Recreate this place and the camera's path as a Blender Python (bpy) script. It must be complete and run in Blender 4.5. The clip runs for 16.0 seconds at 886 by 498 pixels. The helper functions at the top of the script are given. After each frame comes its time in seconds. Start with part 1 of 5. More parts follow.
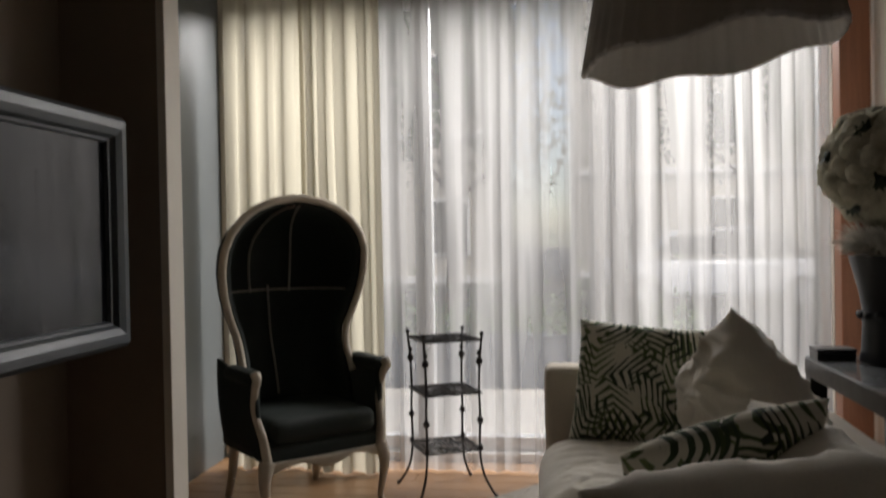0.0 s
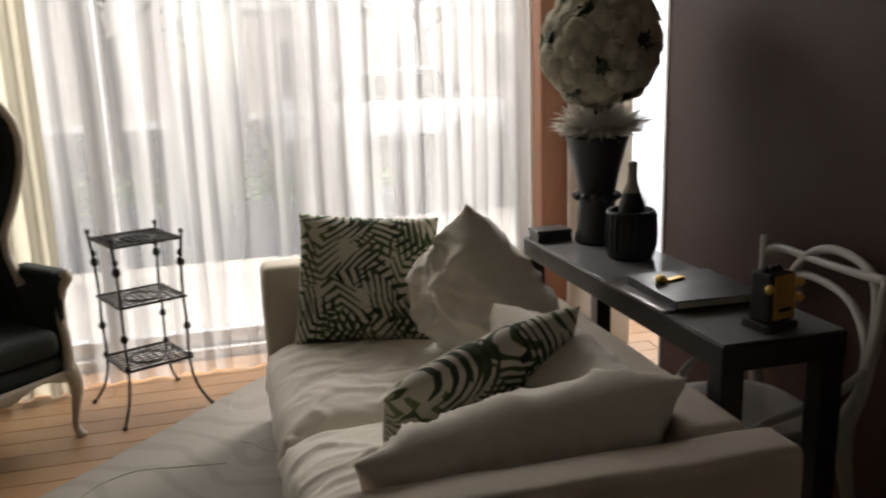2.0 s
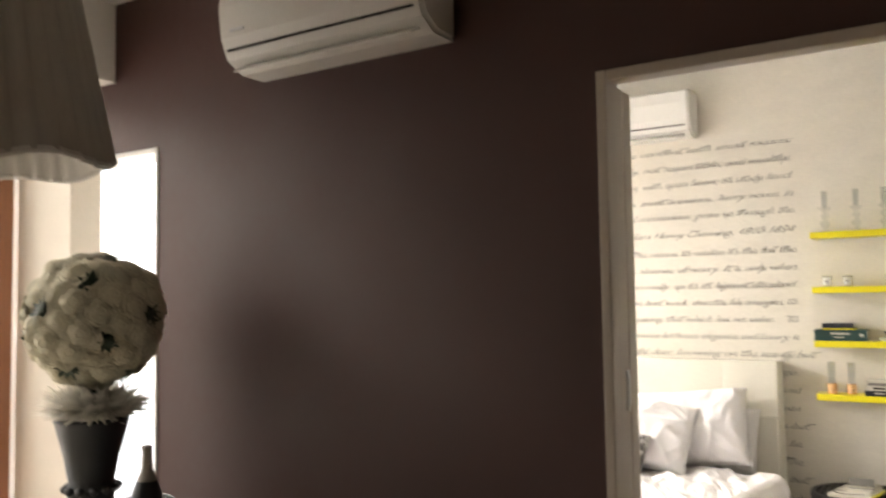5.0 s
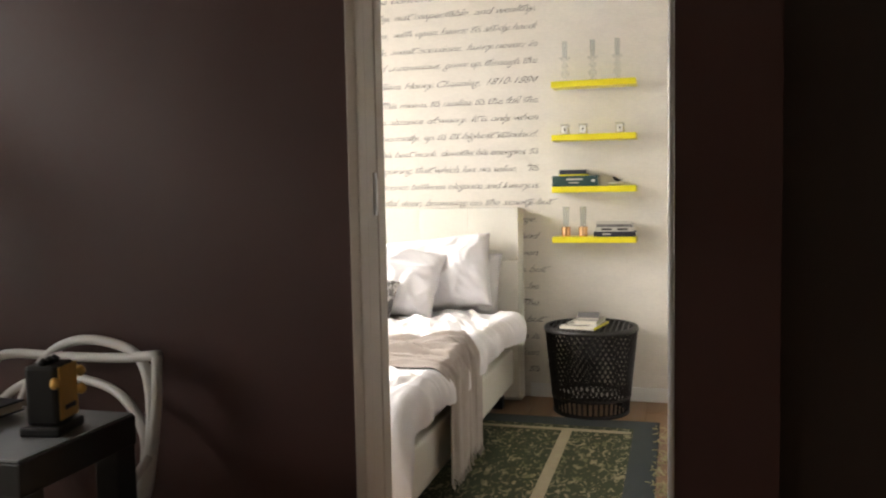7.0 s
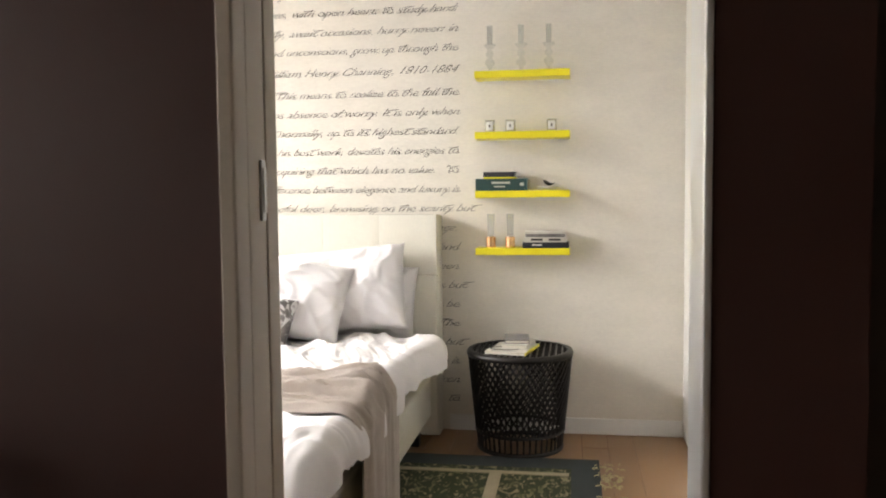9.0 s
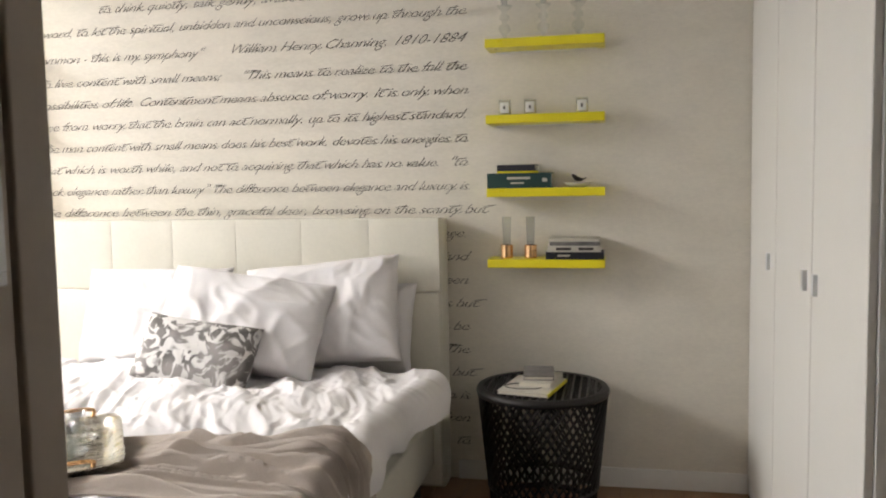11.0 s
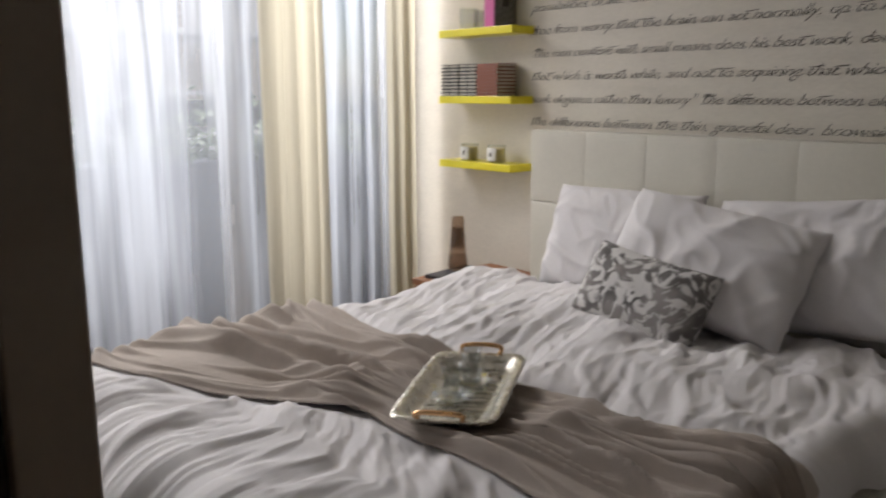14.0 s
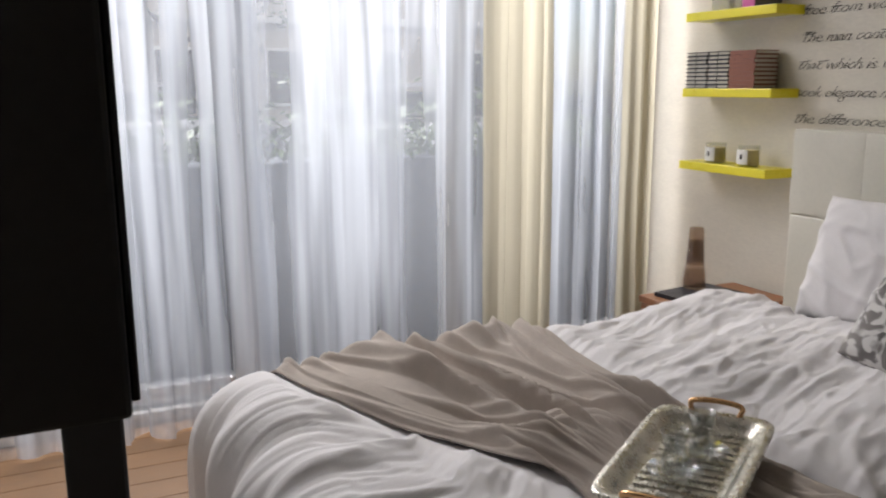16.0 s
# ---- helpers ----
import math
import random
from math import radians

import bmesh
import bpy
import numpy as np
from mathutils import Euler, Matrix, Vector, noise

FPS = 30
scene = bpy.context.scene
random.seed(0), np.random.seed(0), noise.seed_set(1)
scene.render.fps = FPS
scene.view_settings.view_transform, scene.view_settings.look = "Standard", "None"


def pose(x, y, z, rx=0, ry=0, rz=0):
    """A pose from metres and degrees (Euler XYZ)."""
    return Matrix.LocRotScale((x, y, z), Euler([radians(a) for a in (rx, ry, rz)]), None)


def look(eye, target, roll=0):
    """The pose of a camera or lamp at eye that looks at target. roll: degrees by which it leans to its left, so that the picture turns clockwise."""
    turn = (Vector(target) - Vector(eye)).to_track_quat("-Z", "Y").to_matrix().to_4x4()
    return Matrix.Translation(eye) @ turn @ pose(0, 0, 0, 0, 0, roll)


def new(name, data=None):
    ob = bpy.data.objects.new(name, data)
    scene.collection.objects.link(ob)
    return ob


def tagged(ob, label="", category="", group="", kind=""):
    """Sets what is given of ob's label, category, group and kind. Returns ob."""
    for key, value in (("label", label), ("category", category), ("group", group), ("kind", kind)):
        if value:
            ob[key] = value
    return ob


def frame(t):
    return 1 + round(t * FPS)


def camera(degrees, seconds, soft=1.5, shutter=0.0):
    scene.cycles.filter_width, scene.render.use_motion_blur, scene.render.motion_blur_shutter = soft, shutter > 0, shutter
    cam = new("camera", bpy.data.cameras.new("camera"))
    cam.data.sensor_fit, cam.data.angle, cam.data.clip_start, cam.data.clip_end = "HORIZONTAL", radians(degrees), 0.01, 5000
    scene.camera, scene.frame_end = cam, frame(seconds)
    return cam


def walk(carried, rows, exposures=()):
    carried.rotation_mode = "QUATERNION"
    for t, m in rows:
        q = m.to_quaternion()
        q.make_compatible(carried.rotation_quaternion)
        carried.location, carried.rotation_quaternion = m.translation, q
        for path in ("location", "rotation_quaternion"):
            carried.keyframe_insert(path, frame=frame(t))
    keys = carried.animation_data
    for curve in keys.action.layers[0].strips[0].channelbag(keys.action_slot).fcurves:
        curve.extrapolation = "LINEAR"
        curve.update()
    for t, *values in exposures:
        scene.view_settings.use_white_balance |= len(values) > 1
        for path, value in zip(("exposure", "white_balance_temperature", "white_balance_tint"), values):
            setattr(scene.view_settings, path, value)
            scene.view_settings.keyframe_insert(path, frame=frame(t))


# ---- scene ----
import itertools

cam = camera(56.4, 16.0, soft=2.0, shutter=0.4)
PATH = [
    (0, (-1.56, -1.33, 1.27), (-1.831, 0.651, 1.242), -1.0),
    (0.5, (-1.631, -1.22, 1.342), (-1.825, 0.748, 1.042), -2.1),
    (1, (-1.688, -1.116, 1.415), (-1.695, 0.841, 1.003), -2.2),
    (1.5, (-1.716, -1.059, 1.4), (-1.491, 0.886, 0.993), -1.9),
    (2, (-1.72, -0.95, 1.472), (-1.228, 0.937, 1.027), -1.8),
    (2.3, (-1.695, -0.929, 1.45), (-1.077, 0.927, 1.034), -1.3),
    (2.5, (-1.668, -0.921, 1.468), (-0.974, 0.904, 1.037), -1.5),
    (3, (-1.69, -0.869, 1.532), (-0.773, 0.868, 1.155), -1.1),
    (3.5, (-1.756, -0.803, 1.575), (-0.626, 0.832, 1.354), -0.4),
    (4, (-1.816, -0.672, 1.634), (-0.468, 0.805, 1.617), 0.0),
    (4.4, (-1.962, -0.626, 1.682), (-0.463, 0.697, 1.745), -1.0),
    (5, (-2.053, -0.568, 1.553), (-0.372, 0.51, 1.674), -0.9),
    (5.2, (-2.056, -0.552, 1.542), (-0.325, 0.447, 1.614), -1.0),
    (7.3, (-1.792, -0.486, 1.255), (0.146, -0.009, 1.112), -0.7),
    (7.5, (-1.735, -0.461, 1.242), (0.214, -0.035, 1.104), -0.4),
    (8, (-1.57, -0.37, 1.208), (0.399, -0.041, 1.083), -0.5),
    (8.5, (-1.433, -0.295, 1.245), (0.539, 0.011, 1.117), -0.5),
    (10.8, (-0.473, -0.357, 1.28), (1.483, 0.038, 1.137), -1.0),
    (11, (-0.419, -0.309, 1.313), (1.534, 0.092, 1.154), -1.0),
    (11.5, (-0.29, -0.355, 1.303), (1.627, 0.194, 1.154), -1.0),
    (12, (-0.15, -0.357, 1.317), (1.719, 0.337, 1.155), -0.8),
    (12.5, (-0.04, -0.324, 1.327), (1.784, 0.48, 1.164), -0.7),
    (13, (0.044, -0.318, 1.349), (1.776, 0.666, 1.172), -0.7),
    (13.5, (0.155, -0.32, 1.349), (1.684, 0.942, 1.085), -0.5),
    (14, (0.222, -0.306, 1.334), (1.511, 1.177, 0.961), -0.2),
    (14.5, (0.243, -0.291, 1.332), (1.384, 1.306, 0.946), 0.1),
    (15, (0.305, -0.204, 1.335), (1.345, 1.458, 0.941), -0.1),
    (15.5, (0.383, -0.092, 1.326), (1.329, 1.625, 0.931), 0.0),
    (16, (0.473, -0.04, 1.34), (1.288, 1.743, 0.948), -0.3),
]
EXPOSURES = [(0.0, -0.4, 6750, 10), (1.5, 0.0, 6900, 10), (2.3, 0.3, 7100, 10), (3.5, 0.35, 7600, 10), (4.4, 1.2, 7800, 10), (5.2, 1.4, 7300, 10), (7.3, 1.4, 7000, 10),
             (8.5, 1.4, 6900, 10), (10.8, 0.65, 6900, 10), (11.5, 0.2, 6950, 10), (12.5, -0.45, 6950, 10), (13.0, -0.68, 6900, 11), (13.5, -1.15, 6750, 12), (14.5, -1.05, 6750, 12), (16.0, -1.12, 6700, 12)]
walk(cam, [(t, look(eye, target, roll)) for t, eye, target, roll in PATH], EXPOSURES)

# ---- world and light ----
world = bpy.data.worlds.new("sky")
scene.world = world
world.use_nodes = True
_wn = world.node_tree.nodes
_sky = _wn.new("ShaderNodeTexSky")
_sky.sky_type, _sky.sun_disc = "NISHITA", False
_sky.sun_elevation, _sky.sun_rotation = radians(55), radians(200)
world.node_tree.links.new(_sky.outputs[0], _wn["Background"].inputs[0])
_wn["Background"].inputs[1].default_value = 0.15
_sun = new("sun", bpy.data.lights.new("sun", "SUN"))
_sun.data.energy, _sun.data.angle, _sun.data.color = 3.0, radians(1), (1, 0.94, 0.86)
_sun.matrix_world = look((6, -12, 20), (0, 0, 0))


def sky_light(name, x0, x1, watts, colour):
    """An area lamp added outdoors above a window, standing in for the bright sky over the street and shining down into
    the room.
    """
    lamp = new(name, bpy.data.lights.new(name, "AREA"))
    lamp.data.shape, lamp.data.size, lamp.data.size_y = "RECTANGLE", x1 - x0, 2.0
    lamp.data.energy, lamp.data.color = watts, colour
    lamp.matrix_world = look(((x0 + x1) / 2, 5.30, 3.75), ((x0 + x1) / 2, 0.0, 0.7))


sky_light("sky_light_living", -4.2, -0.1, 340, (0.99, 0.98, 1))
sky_light("sky_light_bedroom", 0.1, 3.3, 1280, (0.98, 0.98, 1))

# ---- materials ----
def nodes_of(name):
    m = bpy.data.materials.new(name)
    m.use_nodes = True
    return m, m.node_tree.nodes, m.node_tree.links


def material(name, colour, rough=0.6, metal=0.0, vary=0.12, scale=8.0, bump=0.0, bump_scale=60.0, stretch=(1, 1, 1), each=0.0, sheen=0.0, distance=0.004):
    """A procedural surface: two scales of colour variation, varied gloss and fine relief. each: how far single pieces differ."""
    m, n, l = nodes_of(name)
    p = n["Principled BSDF"]
    co, mp = n.new("ShaderNodeTexCoord"), n.new("ShaderNodeMapping")
    mp.inputs["Scale"].default_value = stretch
    l.new(co.outputs["Object"], mp.inputs[0])
    a, b = n.new("ShaderNodeTexNoise"), n.new("ShaderNodeTexNoise")
    a.inputs["Scale"].default_value, b.inputs["Scale"].default_value = scale, scale * 9
    a.inputs["Detail"].default_value, b.inputs["Detail"].default_value = 4, 3
    l.new(mp.outputs[0], a.inputs[0])
    l.new(mp.outputs[0], b.inputs[0])
    add = n.new("ShaderNodeMath")
    add.operation = "ADD"
    l.new(a.outputs[0], add.inputs[0])
    l.new(b.outputs[0], add.inputs[1])
    ramp = n.new("ShaderNodeMapRange")
    ramp.inputs[1].default_value, ramp.inputs[2].default_value = 0.6, 1.4
    ramp.inputs[3].default_value, ramp.inputs[4].default_value = 1 - vary, 1 + vary
    l.new(add.outputs[0], ramp.inputs[0])
    value = ramp.outputs[0]
    if each:
        info, er, mul = n.new("ShaderNodeObjectInfo"), n.new("ShaderNodeMapRange"), n.new("ShaderNodeMath")
        er.inputs[3].default_value, er.inputs[4].default_value = 1 - each, 1 + each
        l.new(info.outputs["Random"], er.inputs[0])
        mul.operation = "MULTIPLY"
        l.new(value, mul.inputs[0])
        l.new(er.outputs[0], mul.inputs[1])
        value = mul.outputs[0]
    mix = n.new("ShaderNodeVectorMath")
    mix.operation = "SCALE"
    mix.inputs[0].default_value = colour[:3]
    l.new(value, mix.inputs["Scale"])
    l.new(mix.outputs[0], p.inputs["Base Color"])
    rr = n.new("ShaderNodeMapRange")
    rr.inputs[1].default_value, rr.inputs[2].default_value = 0.6, 1.4
    rr.inputs[3].default_value, rr.inputs[4].default_value = max(rough - 0.08, 0.02), min(rough + 0.08, 1)
    l.new(add.outputs[0], rr.inputs[0])
    l.new(rr.outputs[0], p.inputs["Roughness"])
    p.inputs["Metallic"].default_value = metal
    p.inputs["Sheen Weight"].default_value = sheen
    if bump:
        c, bu = n.new("ShaderNodeTexNoise"), n.new("ShaderNodeBump")
        c.inputs["Scale"].default_value, c.inputs["Detail"].default_value = bump_scale, 3
        l.new(mp.outputs[0], c.inputs[0])
        bu.inputs["Strength"].default_value, bu.inputs["Distance"].default_value = bump, distance
        l.new(c.outputs[0], bu.inputs["Height"])
        l.new(bu.outputs[0], p.inputs["Normal"])
    return m


def patterned(name, ground, inks, scale, distortion, threshold, rough=0.85, kind="wave", stretch=(1, 1, 1)):
    """A printed cloth: inks over a ground, along bent bands or blots."""
    m, n, l = nodes_of(name)
    p = n["Principled BSDF"]
    co, mp = n.new("ShaderNodeTexCoord"), n.new("ShaderNodeMapping")
    mp.inputs["Scale"].default_value = stretch
    l.new(co.outputs["Object"], mp.inputs[0])
    if kind == "wave":
        t = n.new("ShaderNodeTexWave")
        t.inputs["Scale"].default_value, t.inputs["Distortion"].default_value = scale, distortion
        t.inputs["Detail"].default_value, t.inputs["Detail Scale"].default_value = 2.0, 0.9
    else:
        t = n.new("ShaderNodeTexNoise")
        t.inputs["Scale"].default_value, t.inputs["Distortion"].default_value = scale, distortion
        t.inputs["Detail"].default_value = 1.5
    l.new(mp.outputs[0], t.inputs[0])
    big = n.new("ShaderNodeTexNoise")
    big.inputs["Scale"].default_value = scale * 0.6
    l.new(mp.outputs[0], big.inputs[0])
    ink = n.new("ShaderNodeValToRGB")
    ink.color_ramp.elements[0].color, ink.color_ramp.elements[1].color = (*inks[0], 1), (*inks[1], 1)
    ink.color_ramp.elements[0].position, ink.color_ramp.elements[1].position = 0.42, 0.58
    l.new(big.outputs[0], ink.inputs[0])
    cut = n.new("ShaderNodeMapRange")
    cut.inputs[1].default_value, cut.inputs[2].default_value = threshold - 0.05, threshold + 0.05
    l.new(t.outputs["Fac"], cut.inputs[0])
    mix = n.new("ShaderNodeMix")
    mix.data_type = "RGBA"
    l.new(cut.outputs[0], mix.inputs["Factor"])
    mix.inputs["A"].default_value = (*ground, 1)
    l.new(ink.outputs[0], mix.inputs["B"])
    l.new(mix.outputs["Result"], p.inputs["Base Color"])
    p.inputs["Roughness"].default_value = rough
    return m


def sheer(name, colour, open_share, weave=9, spread=0.16):
    """Thin curtain cloth: light comes through the threads and between them."""
    m, n, l = nodes_of(name)
    n.remove(n["Principled BSDF"])
    out = n["Material Output"]
    tl, df, tr = n.new("ShaderNodeBsdfTranslucent"), n.new("ShaderNodeBsdfDiffuse"), n.new("ShaderNodeBsdfTransparent")
    tl.inputs[0].default_value = df.inputs[0].default_value = (*colour, 1)
    cloth, mix = n.new("ShaderNodeMixShader"), n.new("ShaderNodeMixShader")
    cloth.inputs[0].default_value = 0.25
    l.new(tl.outputs[0], cloth.inputs[1])
    l.new(df.outputs[0], cloth.inputs[2])
    co, no, ra = n.new("ShaderNodeTexCoord"), n.new("ShaderNodeTexNoise"), n.new("ShaderNodeMapRange")
    mp = n.new("ShaderNodeMapping")
    mp.inputs["Scale"].default_value = (1, 1, 0.06)
    l.new(co.outputs["Object"], mp.inputs[0])
    l.new(mp.outputs[0], no.inputs[0])
    no.inputs["Scale"].default_value, no.inputs["Detail"].default_value = weave, 2
    ra.inputs[1].default_value, ra.inputs[2].default_value = 0.40, 0.60
    ra.inputs[3].default_value, ra.inputs[4].default_value = max(open_share - spread, 0), open_share + (spread if open_share else 0.02)
    l.new(no.outputs[0], ra.inputs[0])
    l.new(ra.outputs[0], mix.inputs[0])
    l.new(cloth.outputs[0], mix.inputs[1])
    l.new(tr.outputs[0], mix.inputs[2])
    l.new(mix.outputs[0], out.inputs[0])
    return m


def pane_glass(name, tint=(1, 1, 1), gloss=0.035):
    """Thin glass: mostly open, with a reflection that grows at a slant."""
    m, n, l = nodes_of(name)
    n.remove(n["Principled BSDF"])
    tr, gl, mix, fr = n.new("ShaderNodeBsdfTransparent"), n.new("ShaderNodeBsdfGlossy"), n.new("ShaderNodeMixShader"), n.new("ShaderNodeMapRange")
    lw, pw = n.new("ShaderNodeLayerWeight"), n.new("ShaderNodeMath")
    lw.inputs[0].default_value, pw.operation, pw.inputs[1].default_value = 0.5, "POWER", 4
    fr.inputs[3].default_value, fr.inputs[4].default_value = gloss, 0.7
    l.new(lw.outputs["Facing"], pw.inputs[0])
    l.new(pw.outputs[0], fr.inputs[0])
    gl.inputs["Roughness"].default_value = 0.02
    tr.inputs[0].default_value = (*tint, 1)
    l.new(fr.outputs[0], mix.inputs[0])
    l.new(tr.outputs[0], mix.inputs[1])
    l.new(gl.outputs[0], mix.inputs[2])
    l.new(mix.outputs[0], n["Material Output"].inputs[0])
    return m




def palm_print(name):
    """Cream cloth printed with curved palm fronds: a bent spine with slanting blades on both sides, in layers."""
    m, n, l = nodes_of(name)
    p = n["Principled BSDF"]

    def sums(op, a, b=None, c=None):
        node = n.new("ShaderNodeMath")
        node.operation = op
        for k, v in enumerate((a, b, c)):
            if v is None:
                continue
            if isinstance(v, (int, float)):
                node.inputs[k].default_value = v
            else:
                l.new(v, node.inputs[k])
        return node.outputs[0]

    co, flat = n.new("ShaderNodeTexCoord"), n.new("ShaderNodeVectorMath")
    flat.operation = "MULTIPLY"
    flat.inputs[1].default_value = (1, 0, 1)
    l.new(co.outputs["Object"], flat.inputs[0])
    cloth = n.new("ShaderNodeTexNoise")
    cloth.inputs["Scale"].default_value = 500
    l.new(co.outputs["Object"], cloth.inputs[0])
    tone = n.new("ShaderNodeValToRGB")
    tone.color_ramp.elements[0].color, tone.color_ramp.elements[1].color = (0.50, 0.48, 0.39, 1), (0.64, 0.61, 0.51, 1)
    l.new(cloth.outputs[0], tone.inputs[0])
    colour = tone.outputs[0]
    for scale, off, dark, light in ((4.2, 0.0, (0.06, 0.085, 0.03), (0.15, 0.19, 0.075)), (3.7, 0.41, (0.035, 0.055, 0.02), (0.10, 0.14, 0.05)), (3.3, 0.83, (0.012, 0.020, 0.010), (0.03, 0.05, 0.02))):
        mv, vo, d = n.new("ShaderNodeVectorMath"), n.new("ShaderNodeTexVoronoi"), n.new("ShaderNodeVectorMath")
        mv.inputs[1].default_value = (off, 0, off * 0.7)
        l.new(flat.outputs[0], mv.inputs[0])
        vo.inputs["Scale"].default_value, vo.inputs["Randomness"].default_value = scale, 0.8
        l.new(mv.outputs[0], vo.inputs["Vector"])
        d.operation = "SUBTRACT"
        l.new(mv.outputs[0], d.inputs[0])
        l.new(vo.outputs["Position"], d.inputs[1])
        tint, turn, ax = n.new("ShaderNodeSeparateColor"), n.new("ShaderNodeVectorRotate"), n.new("ShaderNodeSeparateXYZ")
        l.new(vo.outputs["Color"], tint.inputs[0])
        turn.rotation_type = "Y_AXIS"
        l.new(d.outputs[0], turn.inputs["Vector"])
        l.new(sums("MULTIPLY", tint.outputs[0], 6.283), turn.inputs["Angle"])
        l.new(turn.outputs[0], ax.inputs[0])
        along = ax.outputs[0]
        across = sums("ADD", ax.outputs[2], sums("MULTIPLY", sums("MULTIPLY", along, along), 4.0))
        side = sums("ABSOLUTE", across)
        blades = sums("SINE", sums("ADD", sums("MULTIPLY", along, 205.0), sums("MULTIPLY", side, -130.0)))
        reach = sums("SUBTRACT", 0.082, sums("MULTIPLY", sums("MULTIPLY", along, along), 2.6))
        inside = sums("GREATER_THAN", reach, side)
        thin = sums("MULTIPLY", side, 12.0)
        print_ = sums("MULTIPLY", inside, sums("GREATER_THAN", blades, sums("SUBTRACT", thin, 0.05)))
        ink, mix = n.new("ShaderNodeValToRGB"), n.new("ShaderNodeMix")
        ink.color_ramp.elements[0].color, ink.color_ramp.elements[1].color = (*dark, 1), (*light, 1)
        l.new(tint.outputs[1], ink.inputs[0])
        mix.data_type = "RGBA"
        l.new(print_, mix.inputs["Factor"])
        l.new(colour, mix.inputs["A"])
        l.new(ink.outputs[0], mix.inputs["B"])
        colour = mix.outputs["Result"]
    l.new(colour, p.inputs["Base Color"])
    p.inputs["Roughness"].default_value = 0.85
    bu = n.new("ShaderNodeBump")
    bu.inputs["Strength"].default_value, bu.inputs["Distance"].default_value = 0.3, 0.002
    l.new(cloth.outputs[0], bu.inputs["Height"])
    l.new(bu.outputs[0], p.inputs["Normal"])
    return m


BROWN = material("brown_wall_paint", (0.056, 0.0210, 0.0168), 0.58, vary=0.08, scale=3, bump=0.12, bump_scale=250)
# Darker than the wall paint: the recess's dimness is put into this colour.
DARK_RECESS = material("dark_recess_brown", (0.030, 0.018, 0.014), 0.5, vary=0.15, scale=6, stretch=(1, 6, 0.5))
BEIGE = material("taupe_wall_paint", (0.21, 0.165, 0.125), 0.7, vary=0.05, scale=3, bump=0.1, bump_scale=200)
CREAM = material("cream_paint", (0.66, 0.61, 0.53), 0.6, vary=0.04, bump=0.06, bump_scale=150)
WALLPAPER = material("pale_wallpaper", (0.70, 0.655, 0.575), 0.75, vary=0.07, scale=5, bump=0.25, bump_scale=90, stretch=(1, 1, 2.5))
WHITE = material("white_paint", (0.76, 0.75, 0.72), 0.5, vary=0.03, scale=3)
JAMB = material("taupe_door_frame", (0.47, 0.41, 0.34), 0.4, vary=0.04)
LIP = material("pale_aluminium", (0.68, 0.69, 0.70), 0.35, metal=0.6, vary=0.04)
GREY = material("grey_green_panel", (0.10, 0.107, 0.105), 0.4, vary=0.06)
SLIT = material("dark_slot", (0.02, 0.014, 0.011), 0.7)
LINEN = material("linen_cloth", (0.58, 0.51, 0.42), 0.92, vary=0.08, scale=14, bump=0.35, bump_scale=500, sheen=0.2)
LINEN_PALE = material("washed_linen", (0.72, 0.67, 0.58), 0.92, vary=0.07, scale=12, bump=0.35, bump_scale=450, sheen=0.2)
VELVET = material("dark_green_velvet", (0.010, 0.017, 0.013), 0.75, vary=0.25, scale=10, bump=0.1, bump_scale=400, sheen=0.03)
PIPING = material("grey_piping", (0.34, 0.31, 0.27), 0.8)
IVORY = material("worn_ivory_paint", (0.55, 0.48, 0.38), 0.5, vary=0.18, scale=16, bump=0.15, bump_scale=60)
IRON = material("dark_wrought_iron", (0.030, 0.027, 0.026), 0.45, metal=0.6, vary=0.25, scale=30, bump=0.3, bump_scale=120)
LACQUER = material("black_lacquer", (0.012, 0.012, 0.013), 0.34, vary=0.1, scale=2)
BLACK_MATT = material("black_ceramic", (0.014, 0.015, 0.017), 0.45, vary=0.15, scale=12)
GREY_GLASS = material("grey_glass_top", (0.22, 0.23, 0.235), 0.12, vary=0.04)
OAK = material("oak_plank", (0.29, 0.162, 0.080), 0.38, vary=0.16, scale=7, stretch=(0.7, 9, 1), bump=0.08, bump_scale=60, each=0.14)
GAP = material("plank_joint", (0.19, 0.105, 0.055), 0.8)
YELLOW = material("yellow_lacquer", (0.78, 0.68, 0.03), 0.32, vary=0.03)
SHEET = material("white_cotton", (0.72, 0.695, 0.695), 0.9, vary=0.03, bump=0.12, bump_scale=500)
THROW = material("taupe_knit_throw", (0.45, 0.39, 0.34), 0.95, vary=0.08, scale=30, bump=0.4, bump_scale=600)
LEATHER = material("white_leather", (0.70, 0.67, 0.58), 0.38, vary=0.04, bump=0.15, bump_scale=220)
ROSE = material("cream_rose", (0.54, 0.51, 0.39), 0.85, vary=0.25, scale=30, bump=0.5, bump_scale=90, each=0.12, distance=0.01)
LEAF = material("dark_leaf", (0.022, 0.040, 0.018), 0.6, vary=0.3, scale=20)
FEATHER = material("white_feather", (0.78, 0.75, 0.68), 0.9, vary=0.1, scale=40)
GOLD = material("gold_metal", (0.85, 0.55, 0.17), 0.42, metal=0.75, vary=0.08)
COPPER = material("copper_metal", (0.82, 0.50, 0.26), 0.24, metal=1, vary=0.06)
SILVER = material("hammered_silver", (0.55, 0.53, 0.47), 0.28, metal=1, vary=0.12, scale=30, bump=0.5, bump_scale=140)
PLASTIC = material("white_plastic", (0.62, 0.61, 0.58), 0.35, vary=0.03)
